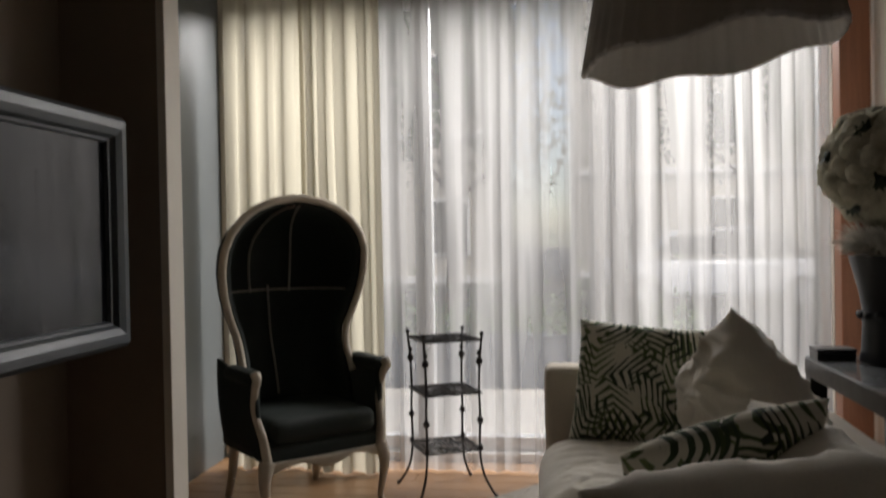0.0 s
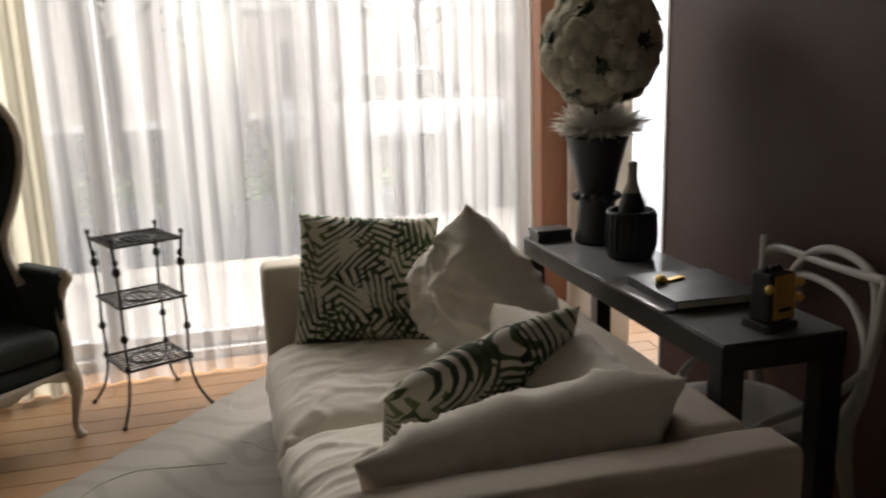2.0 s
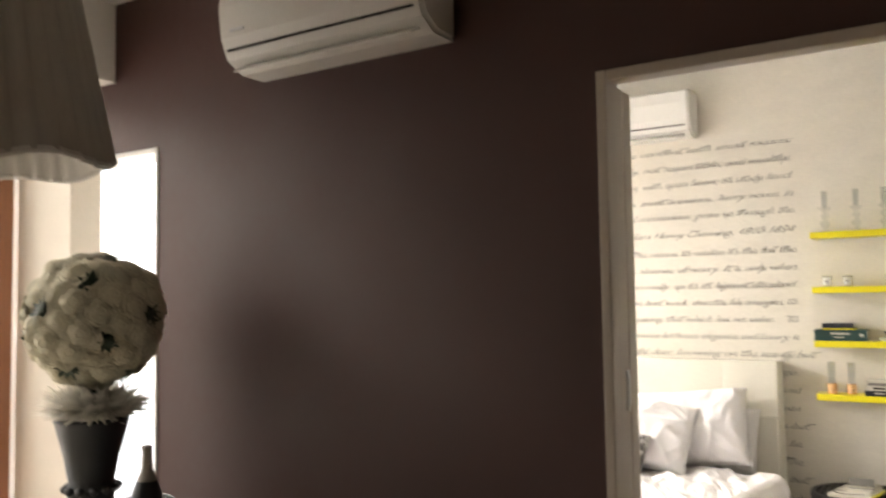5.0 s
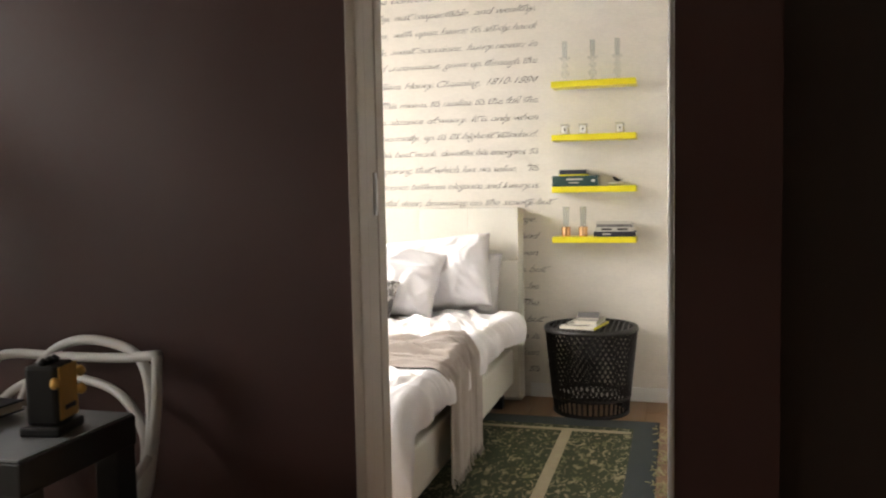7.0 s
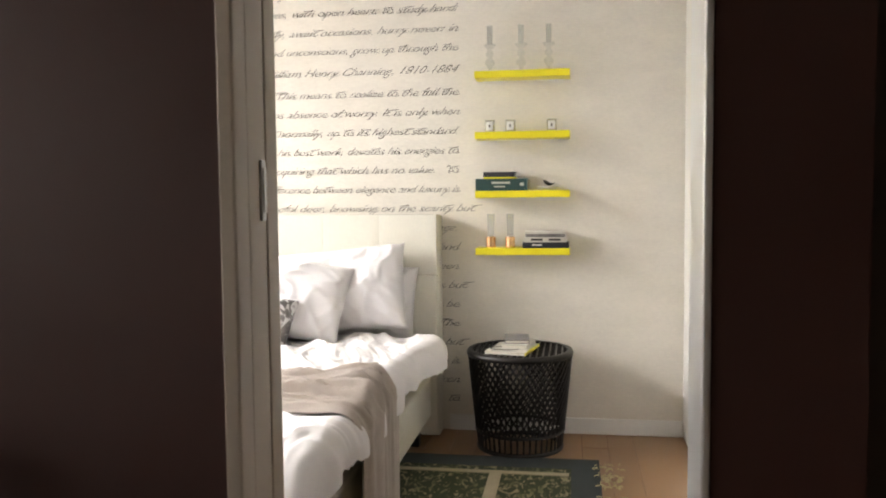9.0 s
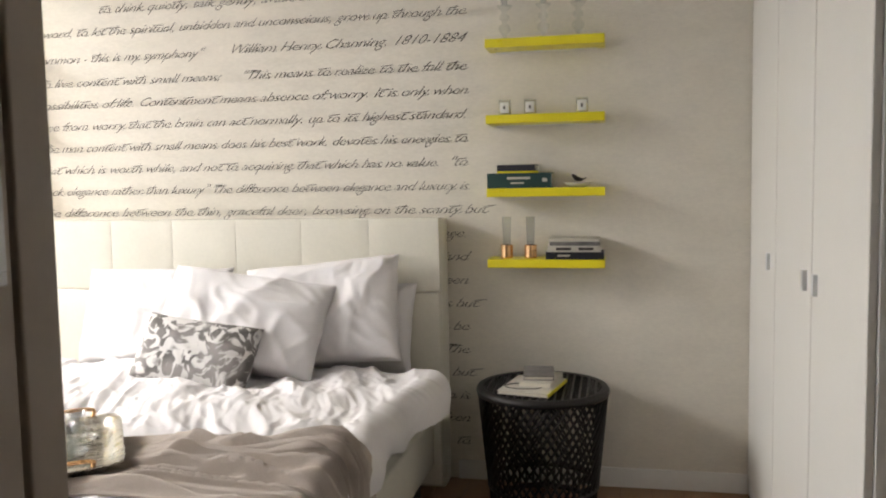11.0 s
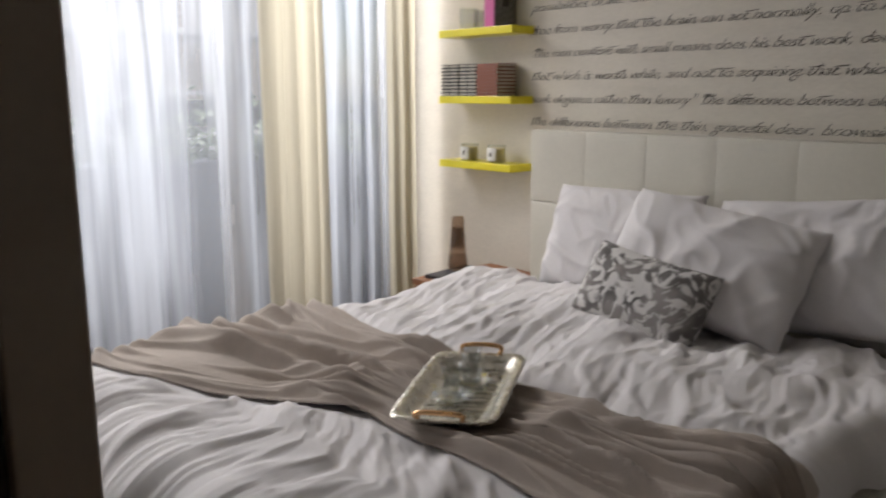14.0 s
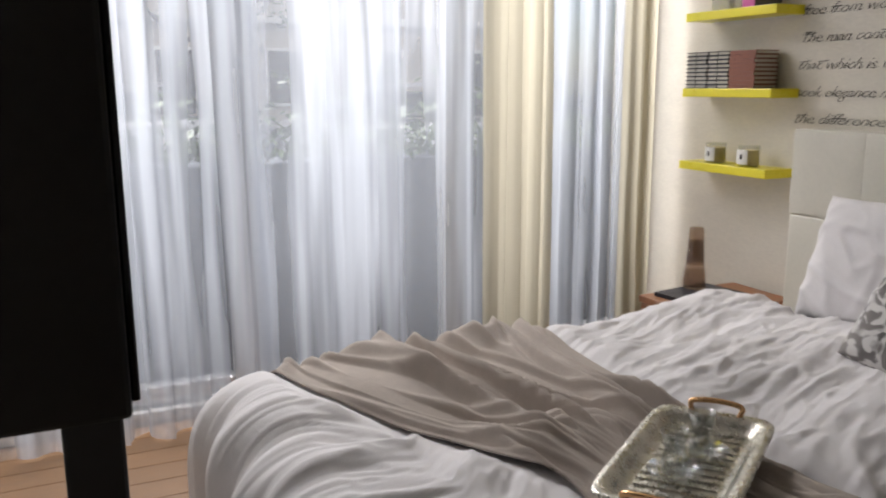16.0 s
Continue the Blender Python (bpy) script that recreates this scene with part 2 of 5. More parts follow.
WHITE_GLOSS = material("glossy_white", (0.72, 0.70, 0.66), 0.5, vary=0.03)
SCREEN = material("black_screen", (0.004, 0.004, 0.005), 0.10, vary=0.05)
TV_CASE = material("black_tv_case", (0.010, 0.010, 0.011), 0.5)
SLATE = material("blue_grey_frame", (0.060, 0.070, 0.078), 0.35, vary=0.12, scale=10)
SHADE = material("pale_grey_shade", (0.46, 0.43, 0.38), 0.9, vary=0.08, scale=4, stretch=(9, 9, 0.6))
SHADE_IN = material("white_shade_lining", (0.72, 0.70, 0.66), 0.9, vary=0.03)
WOOD = material("walnut_wood", (0.28, 0.12, 0.055), 0.45, vary=0.2, scale=8, stretch=(1, 1, 6))
WOOD_POST = material("reddish_wood", (0.36, 0.16, 0.09), 0.45, vary=0.2, scale=8, stretch=(8, 8, 0.6))
PAPER = material("book_pages", (0.66, 0.62, 0.53), 0.9, vary=0.06, scale=60)
INK = material("dark_ink", (0.04, 0.035, 0.032), 0.85)
TEAL = material("dark_teal_cloth", (0.010, 0.045, 0.042), 0.6)
PINK = material("pink_cover", (0.55, 0.08, 0.28), 0.45)
PHOTO = material("grey_photo_cover", (0.16, 0.15, 0.145), 0.35, vary=0.7, scale=9)
RED_BROWN = material("red_brown_cover", (0.20, 0.06, 0.03), 0.5, vary=0.15)
NAVY = material("navy_cover", (0.012, 0.012, 0.02), 0.45)
PALE_BOOK = material("pale_cover", (0.55, 0.52, 0.45), 0.5, vary=0.1)
WAX = material("pale_wax", (0.72, 0.60, 0.34), 0.5, vary=0.04)
SMOKE = pane_glass("smoked_glass", (0.84, 0.78, 0.73))
GLASS = pane_glass("clear_glass", (0.93, 0.94, 0.94))
THICK_GLASS = pane_glass("thick_clear_glass", (0.93, 0.94, 0.94), 0.12)
PANE = pane_glass("window_glass")
PALM = palm_print("palm_print_cloth")
DAMASK = patterned("grey_scroll_cloth", (0.62, 0.60, 0.58), ((0.12, 0.11, 0.105), (0.26, 0.24, 0.23)), 12, 2.6, 0.48, kind="noise")
RUG_PALE = patterned("pale_rug_pile", (0.27, 0.245, 0.21), ((0.23, 0.208, 0.18), (0.25, 0.226, 0.195)), 1.6, 14, 0.8)
RUG_GREEN = patterned("mottled_green_rug", (0.040, 0.050, 0.022), ((0.15, 0.15, 0.075), (0.30, 0.26, 0.16)), 14, 1.8, 0.57, rough=0.95, kind="noise", stretch=(1, 2, 1))
RUG_DARK = material("slate_rug_border", (0.040, 0.050, 0.052), 0.95, vary=0.15, scale=20, bump=0.4, bump_scale=300)
RUG_CREAM = material("cream_rug_band", (0.40, 0.34, 0.23), 0.95, vary=0.12, scale=25, bump=0.4, bump_scale=300)
FRINGE = material("olive_fringe", (0.46, 0.42, 0.25), 0.95, vary=0.3, scale=40)
SHEER = sheer("sheer_voile", (0.38, 0.37, 0.36), 0.40)
SHEER_COOL = sheer("sheer_voile_bedroom", (0.52, 0.55, 0.60), 0.45, spread=0.22)
DRAPE = sheer("cream_drape", (0.50, 0.46, 0.36), 0.0)
ASPHALT = material("asphalt", (0.05, 0.05, 0.052), 0.9, vary=0.15, scale=3, bump=0.4, bump_scale=60)
PAVING = material("pale_paving", (0.34, 0.32, 0.29), 0.85, vary=0.12, scale=2)
RENDERED = material("pale_facade", (0.50, 0.46, 0.40), 0.85, vary=0.08, scale=1)
SLATE_WALL = material("slate_planter", (0.060, 0.075, 0.098), 0.7, vary=0.15, scale=3)
FOLIAGE = material("shrub_leaf", (0.05, 0.085, 0.03), 0.6, vary=0.35, scale=6)
BARK = material("bark", (0.08, 0.06, 0.045), 0.9, vary=0.25, scale=10)
CAR_PAINT = material("white_car_paint", (0.75, 0.76, 0.78), 0.2, vary=0.02)
CAR_GLASS = material("dark_car_glass", (0.02, 0.025, 0.03), 0.08)
RUBBER = material("tyre_rubber", (0.015, 0.015, 0.015), 0.8)


# ---- building helpers ----
def mesh_of(name, bm, mat, smooth=False, fix=True):
    me = bpy.data.meshes.new(name)
    if fix:
        bmesh.ops.recalc_face_normals(bm, faces=bm.faces)
    bm.to_mesh(me)
    bm.free()
    me.materials.append(mat)
    if smooth:
        for poly in me.polygons:
            poly.use_smooth = True
    return me


def part(name, bm, mat, parent, label="", smooth=False):
    ob = new(name, mesh_of(name, bm, mat, smooth))
    ob.parent = parent
    if label:
        tagged(ob, label)
    return ob


def thing(name, label, category, m=Matrix(), group="", kind=""):
    ob = new(name)
    ob.matrix_world = m
    return tagged(ob, label, category, group, kind)


def solid(name, bm, mat, label, category="", kind="", smooth=False, group=""):
    return tagged(new(name, mesh_of(name, bm, mat, smooth)), label, category, group, kind)


def join(bm, b):
    me = bpy.data.meshes.new("joined")
    b.to_mesh(me)
    b.free()
    bm.from_mesh(me)
    bpy.data.meshes.remove(me)
    return bm


def box(x0, x1, y0, y1, z0, z1, bevel=0.0, bm=None, seg=2):
    b = bmesh.new()
    bmesh.ops.create_cube(b, size=1, matrix=Matrix.Translation(((x0 + x1) / 2, (y0 + y1) / 2, (z0 + z1) / 2)) @ Matrix.Diagonal((x1 - x0, y1 - y0, z1 - z0, 1)))
    if bevel:
        bmesh.ops.bevel(b, geom=b.edges[:], offset=bevel, segments=seg, affect="EDGES", profile=0.5)
    return b if bm is None else join(bm, b)


def soft_box(x0, x1, y0, y1, z0, z1, bevel=0.04, wrinkle=0.006, cuts=10, size=5.0):
    """An upholstered block with rounded edges and a slightly uneven skin."""
    b = box(x0, x1, y0, y1, z0, z1, bevel, seg=4)
    bmesh.ops.subdivide_edges(b, edges=[e for e in b.edges if e.calc_length() > 0.12], cuts=cuts, use_grid_fill=True)
    for v in b.verts:
        v.co += noise.noise_vector(v.co * size) * wrinkle + noise.noise_vector(v.co * size * 3.1) * wrinkle * 0.4
    return b


def lathe(profile, steps=32, bm=None, at=(0, 0, 0)):
    """Turns (radius, height) pairs round the z axis."""
    b = bm or bmesh.new()
    rings = []
    for r, z in profile:
        if r < 1e-5:
            rings.append([b.verts.new((at[0], at[1], at[2] + z))])
        else:
            rings.append([b.verts.new((at[0] + r * math.cos(i * math.tau / steps), at[1] + r * math.sin(i * math.tau / steps), at[2] + z)) for i in range(steps)])
    for p, q in zip(rings, rings[1:]):
        for i in range(steps):
            k = (i + 1) % steps
            if len(p) == 1 and len(q) == 1:
                continue
            if len(p) == 1:
                b.faces.new((p[0], q[i], q[k]))
            elif len(q) == 1:
                b.faces.new((p[i], p[k], q[0]))
            else:
                b.faces.new((p[i], p[k], q[k], q[i]))
    return b


def smooth_line(points, n=6):
    """Catmull-Rom through the points."""
    pts = [Vector(p) for p in points]
    pts = [pts[0] * 2 - pts[1], *pts, pts[-1] * 2 - pts[-2]]
    out = []
    for a, b, c, d in zip(pts, pts[1:], pts[2:], pts[3:]):
        for i in range(n):
            t = i / n
            out.append(0.5 * (2 * b + (c - a) * t + (2 * a - 5 * b + 4 * c - d) * t * t + (3 * b - a - 3 * c + d) * t ** 3))
    return out + [pts[-2]]


def tube(points, radius, sides=8, bm=None, closed=False):
    """A round bar along points; radius may be a number or a function of 0..1."""
    b = bm or bmesh.new()
    rings, up, n = [], None, len(points)
    pts = [Vector(p) for p in points]
    for i, p in enumerate(pts):
        d = (pts[(i + 1) % n] - pts[i - 1]) if closed else (pts[min(i + 1, n - 1)] - pts[max(i - 1, 0)])
        d.normalize()
        if up is None:
            up = d.orthogonal().normalized()
        up = (up - d * up.dot(d)).normalized()
        side = d.cross(up)
        r = radius(i / max(n - 1, 1)) if callable(radius) else radius
        rings.append([b.verts.new(p + (up * math.cos(k * math.tau / sides) + side * math.sin(k * math.tau / sides)) * r) for k in range(sides)])
    for i in range(n if closed else n - 1):
        p, q = rings[i], rings[(i + 1) % n]
        for k in range(sides):
            b.faces.new((p[k], p[(k + 1) % sides], q[(k + 1) % sides], q[k]))
    if not closed:
        b.faces.new(rings[0])
        b.faces.new(rings[-1])
    return b


def surface(f, nu, nv, bm=None, thick=0.0):
    """A sheet of points f(u, v), u and v from 0 to 1."""
    b = bmesh.new()
    g = [[b.verts.new(f(i / nu, j / nv)) for j in range(nv + 1)] for i in range(nu + 1)]
    for i in range(nu):
        for j in range(nv):
            b.faces.new((g[i][j], g[i + 1][j], g[i + 1][j + 1], g[i][j + 1]))
    if thick:
        bmesh.ops.recalc_face_normals(b, faces=b.faces)
        bmesh.ops.solidify(b, geom=b.faces[:], thickness=thick)
    return b if bm is None else join(bm, b)


def pillow(w, h, t, seed=0.0, crease=0.02, n=56):
    """A stuffed cushion in the xz plane, thick along y, with drawn-in sides, pointed corners and creases."""
    b = bmesh.new()
    off = Vector((seed * 7.3, seed * 3.1, seed * 5.7))

    def at(u, v, s):
        x, z = 2 * u - 1, 2 * v - 1
        pull = 1 - 0.10 * (1 - x * x) * 0 - 0.045 * (1 - abs(x) ** 3) * abs(z) ** 6
        pull2 = 1 - 0.045 * (1 - abs(z) ** 3) * abs(x) ** 6
        body = (max(0, (1 - abs(x) ** 3.0)) * max(0, (1 - abs(z) ** 3.0))) ** 0.5
        p = Vector((x * w / 2 * pull2, s * t / 2 * body, z * h / 2 * pull))
        q = Vector((p.x * 3.2, 0, p.z * 3.2)) + off
        wq = noise.noise_vector(q * 0.9) * 0.9
        ridge = 1 - abs(noise.noise(Vector((q.x * 1.5 + q.z * 0.9 + wq.x, s, q.z * 1.3 - q.x * 0.4 + wq.z)))) * 2.2
        ridge2 = 1 - abs(noise.noise(Vector((q.x * 3.4 - q.z * 1.2 + wq.z * 2, s + 4, q.z * 2.8 + wq.x * 2)))) * 2.2
        fold = 0.8 * noise.noise(q + wq) + 0.9 * max(ridge, 0) ** 2 + 0.45 * max(ridge2, 0) ** 2
        p.y += s * crease * fold * min(1, body * 2)
        p += noise.noise_vector(q * 0.7) * 0.012
        return p
    rows = {}
    for s in (-1, 1):
        for i in range(n + 1):
            for j in range(n + 1):
                edge = i in (0, n) or j in (0, n)
                key = (i, j, 0 if edge else s)
                if key not in rows:
                    rows[key] = b.verts.new(at(i / n, j / n, 0 if edge else s))
    for s in (-1, 1):
        for i in range(n):
            for j in range(n):
                vs = []
                for a, c in ((i, j), (i + 1, j), (i + 1, j + 1), (i, j + 1)):
                    edge = a in (0, n) or c in (0, n)
                    vs.append(rows[(a, c, 0 if edge else s)])
                b.faces.new(vs if s < 0 else vs[::-1])
    return b


def script_shape(x, y, size, slant):
    """Turns an upright letter into small slanting handwriting: low bowls, long loops above and below."""
    low = size * 0.52
    if y < 0:
        v = y * 1.25
    elif y < low:
        v = y * 0.72
    else:
        v = low * 0.72 + (y - low) * 1.15
    return x + slant * v, v


def stroke(bm, points, width):
    """A flat pen stroke along points of the writing plane."""
    left, right = [], []
    for i, p in enumerate(points):
        a, b = points[max(i - 1, 0)], points[min(i + 1, len(points) - 1)]
        d = Vector((b[0] - a[0], b[1] - a[1])).normalized()
        w = width * (0.45 + 0.55 * math.sin(math.pi * i / (len(points) - 1)))
        left.append(bm.verts.new((p[0] - d.y * w, p[1] + d.x * w, 0.0004)))
        right.append(bm.verts.new((p[0] + d.y * w, p[1] - d.x * w, 0.0004)))
    for i in range(len(points) - 1):
        bm.faces.new((left[i], right[i], right[i + 1], left[i + 1]))


def letters_of(words, size, right):
    """The words' letters as upright islands of mesh, in order along the line."""
    cu = bpy.data.curves.new("letters", "FONT")
    cu.body, cu.size, cu.extrude, cu.resolution_u, cu.offset = words, size, 0.0004, 3, -0.0013
    cu.align_x = "RIGHT" if right else "LEFT"
    tmp = bpy.data.objects.new("letters", cu)
    scene.collection.objects.link(tmp)
    me = bpy.data.meshes.new_from_object(tmp.evaluated_get(bpy.context.evaluated_depsgraph_get()))
    bpy.data.objects.remove(tmp)
    bpy.data.curves.remove(cu)
    bm = bmesh.new()
    bm.from_mesh(me)
    bpy.data.meshes.remove(me)
    islands, seen = [], set()
    for v in bm.verts:
        if v in seen:
            continue
        group, todo = [], [v]
        seen.add(v)
        while todo:
            a = todo.pop()
            group.append(a)
            for e in a.link_edges:
                b = e.other_vert(a)
                if b not in seen:
                    seen.add(b)
                    todo.append(b)
        islands.append(group)
    islands.sort(key=lambda g: min(a.co.x for a in g))
    return bm, islands


def writing(name, words, mat, parent, m, width=0, size=0.05, right=False, slant=0.8, label=""):
    """Words in joined, slanting handwriting; m places the baseline's start (or end); width stretches them to a length."""
    bm, islands = letters_of(words, size, right)
    k = 1
    if width:
        k = width / (max(v.co.x for v in bm.verts) - min(v.co.x for v in bm.verts))
    clusters, end = [], -1e9
    for g in islands:
        if min(a.co.x for a in g) - end > size * 0.17:
            clusters.append([])
        clusters[-1].append(g)
        end = max(max(a.co.x for a in g), end if len(clusters[-1]) > 1 else -1e9)
    texts = words.split()
    for c, text in itertools.zip_longest(clusters, texts, fillvalue=""):
        if not c:
            continue
        wb = bmesh.new()
        copies, done = {}, set()
        for g in c:
            for a in g:
                x, y = script_shape(a.co.x, a.co.y, size, slant)
                copies[a] = wb.verts.new((x, y, a.co.z))
        for a in copies:
            for f in a.link_faces:
                if f not in done:
                    done.add(f)
                    wb.faces.new([copies[q] for q in f.verts])
        spans = []
        for g in c:
            a0, a1, y0, y1 = min(a.co.x for a in g), max(a.co.x for a in g), min(a.co.y for a in g), max(a.co.y for a in g)
            if spans and min(a1, spans[-1][1]) - a0 > 0.3 * min(a1 - a0, spans[-1][1] - spans[-1][0]):
                b0, b1, b2, b3 = spans[-1]
                spans[-1] = (min(a0, b0), max(a1, b1), min(y0, b2), max(y1, b3))
            else:
                spans.append((a0, a1, y0, y1))
        ends = [(a0, a1) for a0, a1, y0, y1 in spans if y0 < size * 0.42 and y1 > size * 0.30]
        joined = text.strip("\".,;:-").isalpha()
        for (a0, a1), (b0, b1) in zip(ends, ends[1:]) if joined else ():
            run = [(a1 - 0.30 * (a1 - a0), 0.004 * size), (a1, 0.03 * size), ((a1 + b0) / 2, 0.16 * size), (b0 + 0.20 * (b1 - b0), 0.40 * size)]
            stroke(wb, [script_shape(x, y, size, slant) for x, y in run], 0.0010)
        plain = [ch for ch in text if ch.isalnum()]
        if len(plain) == len(ends):
            for ch, (a0, a1) in zip(plain, ends):
                if ch in "tTf":
                    z = (0.44 if ch == "f" else 0.56) * size
                    stroke(wb, [script_shape(x, y, size, slant) for x, y in ((a0 - 0.12 * size, z - 0.02 * size), (a1, z), (a1 + 0.35 * size, z + 0.03 * size))], 0.0018)
        if ends and text[-1:].isalpha():
            a0, a1 = ends[-1]
            stroke(wb, [script_shape(x, y, size, slant) for x, y in ((a1 - 0.25 * (a1 - a0), 0.004 * size), (a1 + 0.05 * size, 0.02 * size), (a1 + 0.20 * size, 0.13 * size))], 0.0013)
        ob = new("word", mesh_of("word", wb, mat, fix=False))
        ob.parent = parent
        ob.matrix_local = m @ Matrix.Diagonal((k, 1, 1, 1))
    bm.free()


def book(name, label, x, y, z, w, d, h, turn, cover, m=None, group="books"):
    """A closed book lying flat: cover boards, spine and page block."""
    b = thing(name, label, "book", m or pose(x, y, z, 0, 0, turn), group)
    t = min(0.004, h * 0.2)
    c = box(-w / 2, w / 2, -d / 2, d / 2, 0, t)
    box(-w / 2, w / 2, -d / 2, d / 2, h - t, h, bm=c)
    box(-w / 2, -w / 2 + t, -d / 2, d / 2, t, h - t, bm=c)
    part("cover", c, cover, b)
    part("page_block", box(-w / 2 + t, w / 2 - 0.004, -d / 2 + 0.004, d / 2 - 0.004, t, h - t), PAPER, b, "cream paper pages")
    return b

# ---- structure ----
XT, YW, ZC, YS, XW = 3.12, 3.36, 2.76, -0.86, -3.50
DN, DS, DH = 0.255, -0.488, 2.15
GS, GN = 2.035, 2.60


def wall(name, label, mat, *boxes):
    bm = bmesh.new()
    for b in boxes:
        box(*b, bm=bm)
    return solid(name, bm, mat, label, "wall", "structure")


FLOOR = solid("floor", box(-6, 3.4, -4, 3.56, -0.1, -0.006), GAP, "warm oak plank floor with dark joints", "floor", "structure")
solid("ceiling", box(-6, 0.1, -4, 3.56, ZC, ZC + 0.1), WHITE, "white painted ceiling of the living room", "ceiling", "structure")
solid("ceiling_2", box(0.1, 3.4, -4, 3.56, 2.95, 3.05), WHITE, "white painted ceiling of the bedroom", "ceiling", "structure")
wall("wall_brown", "dark brown painted wall with a door opening", BROWN,
     (0, 0.1, DN, GS, 0, ZC), (0, 0.1, DS, DN, DH, ZC), (0, 0.1, -0.72, DS - 0.014, 0, ZC), (0, 0.1, GS, GN, DH, ZC))
# Closed dark panel in place of the dim recess beyond the wall's end.
wall("wall_dark_recess", "dark brown panel standing in for the dim recess beside the door", DARK_RECESS, (0.03, 0.1, -4, -0.722, 0, ZC))
wall("wall_pier", "cream painted pier beside the window", CREAM, (0, 0.1, GN, 2.98, 0, ZC))
wall("wall_divide", "white bedroom side of the dividing wall", WHITE, (0.1, 0.14, 0.42, GS, 0, 2.95), (0.1, 0.14, -4, DS - 0.04, 0, 2.95), (0.1, 0.14, DS - 0.04, 0.42, 2.2, 2.95), (0.1, 0.14, GS, 3.3, DH, 2.95), (0.1, 0.14, GN, 3.3, 0, DH))
EAST = wall("wall_east", "pale bedroom wall with handwriting wallpaper", WALLPAPER, (XT, XT + 0.12, -4, 3.56, 0, 2.95))
# Never in view; white is chosen here to reflect light back into the rooms.
wall("wall_south", "unseen wall behind the walk, made white to bounce light", WHITE, (-6, 3.4, -4.1, -4, 0, 2.95))
wall("wall_west", "beige living room wall", BEIGE, (XW - 0.1, XW, -4, 1.72, 0, ZC), (XW, -3.09, 1.72, 1.84, 0, ZC))
wall("wall_west_2", "grey green window return", GREY, (-3.56, XW, 1.84, 3.5, 0, ZC))
# Also out of view and white for the sake of bounced light.
wall("wall_far_west", "unseen end wall, made white to bounce light", WHITE, (-6, -5.9, -4, 3.56, 0, ZC))
solid("trim", box(-3.09, -3.055, 1.715, 1.845, 0, ZC, 0.004), CREAM, "cream corner trim of the pier", "trim", "structure")
solid("trim_2", box(-0.80, -0.0, 2.30, 2.96, 2.44, ZC, 0.004), WHITE, "white boxed soffit over the window", "soffit", "structure")
bb = bmesh.new()
box(XT - 0.012, XT, YS, 0.36, 0, 0.085, 0.003, bm=bb)
box(XT - 0.012, XT, 2.24, 3.1, 0, 0.085, 0.003, bm=bb)
solid("baseboard", bb, WHITE, "white painted baseboard", "baseboard", "structure")

# facade with its two window openings
fac = bmesh.new()
for b in ((-3.6, -3.42, 3.30, 3.5, 0, ZC), (-0.10, 0.14, 3.30, 3.5, 0, ZC), (3.05, 3.3, 3.30, 3.5, 0, 2.95), (-3.42, -0.10, 3.30, 3.5, 2.66, ZC), (0.14, 3.05, 3.30, 3.5, 2.66, 2.95)):
    box(*b, bm=fac)
solid("wall_north", fac, CREAM, "window wall with two wide openings", "wall", "structure")
for i, (x0, x1, n) in enumerate(((-3.42, -0.10, 3), (0.14, 3.05, 3))):
    w = thing("window_%d" % (i + 1), "wide floor length window with grey frames", "window", kind="structure")
    step = (x1 - x0) / n
    for k in range(n):
        a, c = x0 + k * step, x0 + (k + 1) * step
        fr = bmesh.new()
        box(a, a + 0.05, YW, YW + 0.07, 0.05, 2.66, 0.004, bm=fr)
        box(c - 0.05, c, YW, YW + 0.07, 0.05, 2.66, 0.004, bm=fr)
        box(a + 0.05, c - 0.05, YW, YW + 0.07, 0.05, 0.13, 0.004, bm=fr)
        box(a + 0.05, c - 0.05, YW, YW + 0.07, 2.59, 2.66, 0.004, bm=fr)
        part("window_frame", fr, LIP, w)
        g = part("pane", box(a + 0.05, c - 0.05, YW + 0.03, YW + 0.036, 0.13, 2.59), PANE, w)
        g.visible_shadow = False
    part("window_sill", box(x0, x1, 3.30, YW + 0.1, 0.0, 0.05, 0.004), WHITE, w)
solid("trim_3", box(-0.16, -0.015, 2.99, 3.10, 0, ZC, 0.006), WOOD_POST, "reddish wooden window post", "post", "structure")

# door opening: frame, lining with a slot, pull handle
door = thing("door_1", "taupe door lining of a sliding door, open", "door frame", kind="structure")
part("frame", box(-0.012, 0.045, DN - 0.03, DN - 0.002, 0, DH, 0.004), JAMB, door)
part("frame", box(0.06, 0.10, DN - 0.022, DN - 0.002, 0, DH, 0.004), JAMB, door)
part("slot", box(0.045, 0.06, DN - 0.012, DN - 0.002, 0, DH), SLIT, door)
part("lining", box(0.10, 0.336, 0.308, 0.42, 0, DH + 0.03, 0.003), JAMB, door)
part("slot", box(0.336, 0.351, 0.330, 0.42, 0, DH + 0.03), SLIT, door)
part("lining", box(0.351, 0.412, 0.311, 0.42, 0, DH + 0.03, 0.003), JAMB, door)
h = bmesh.new()
box(0.302, 0.322, 0.302, 0.3082, 1.215, 1.335, 0.002, bm=h)
box(0.306, 0.318, 0.299, 0.3025, 1.23, 1.32, 0.001, bm=h)
part("handle", h, LIP, door, "recessed steel pull handle")
part("head_frame", box(-0.012, 0.045, DS + 0.002, DN - 0.032, DH - 0.03, DH, 0.004), JAMB, door)
part("head_frame", box(0.06, 0.10, DS + 0.002, DN - 0.024, DH - 0.015, DH, 0.004), JAMB, door)
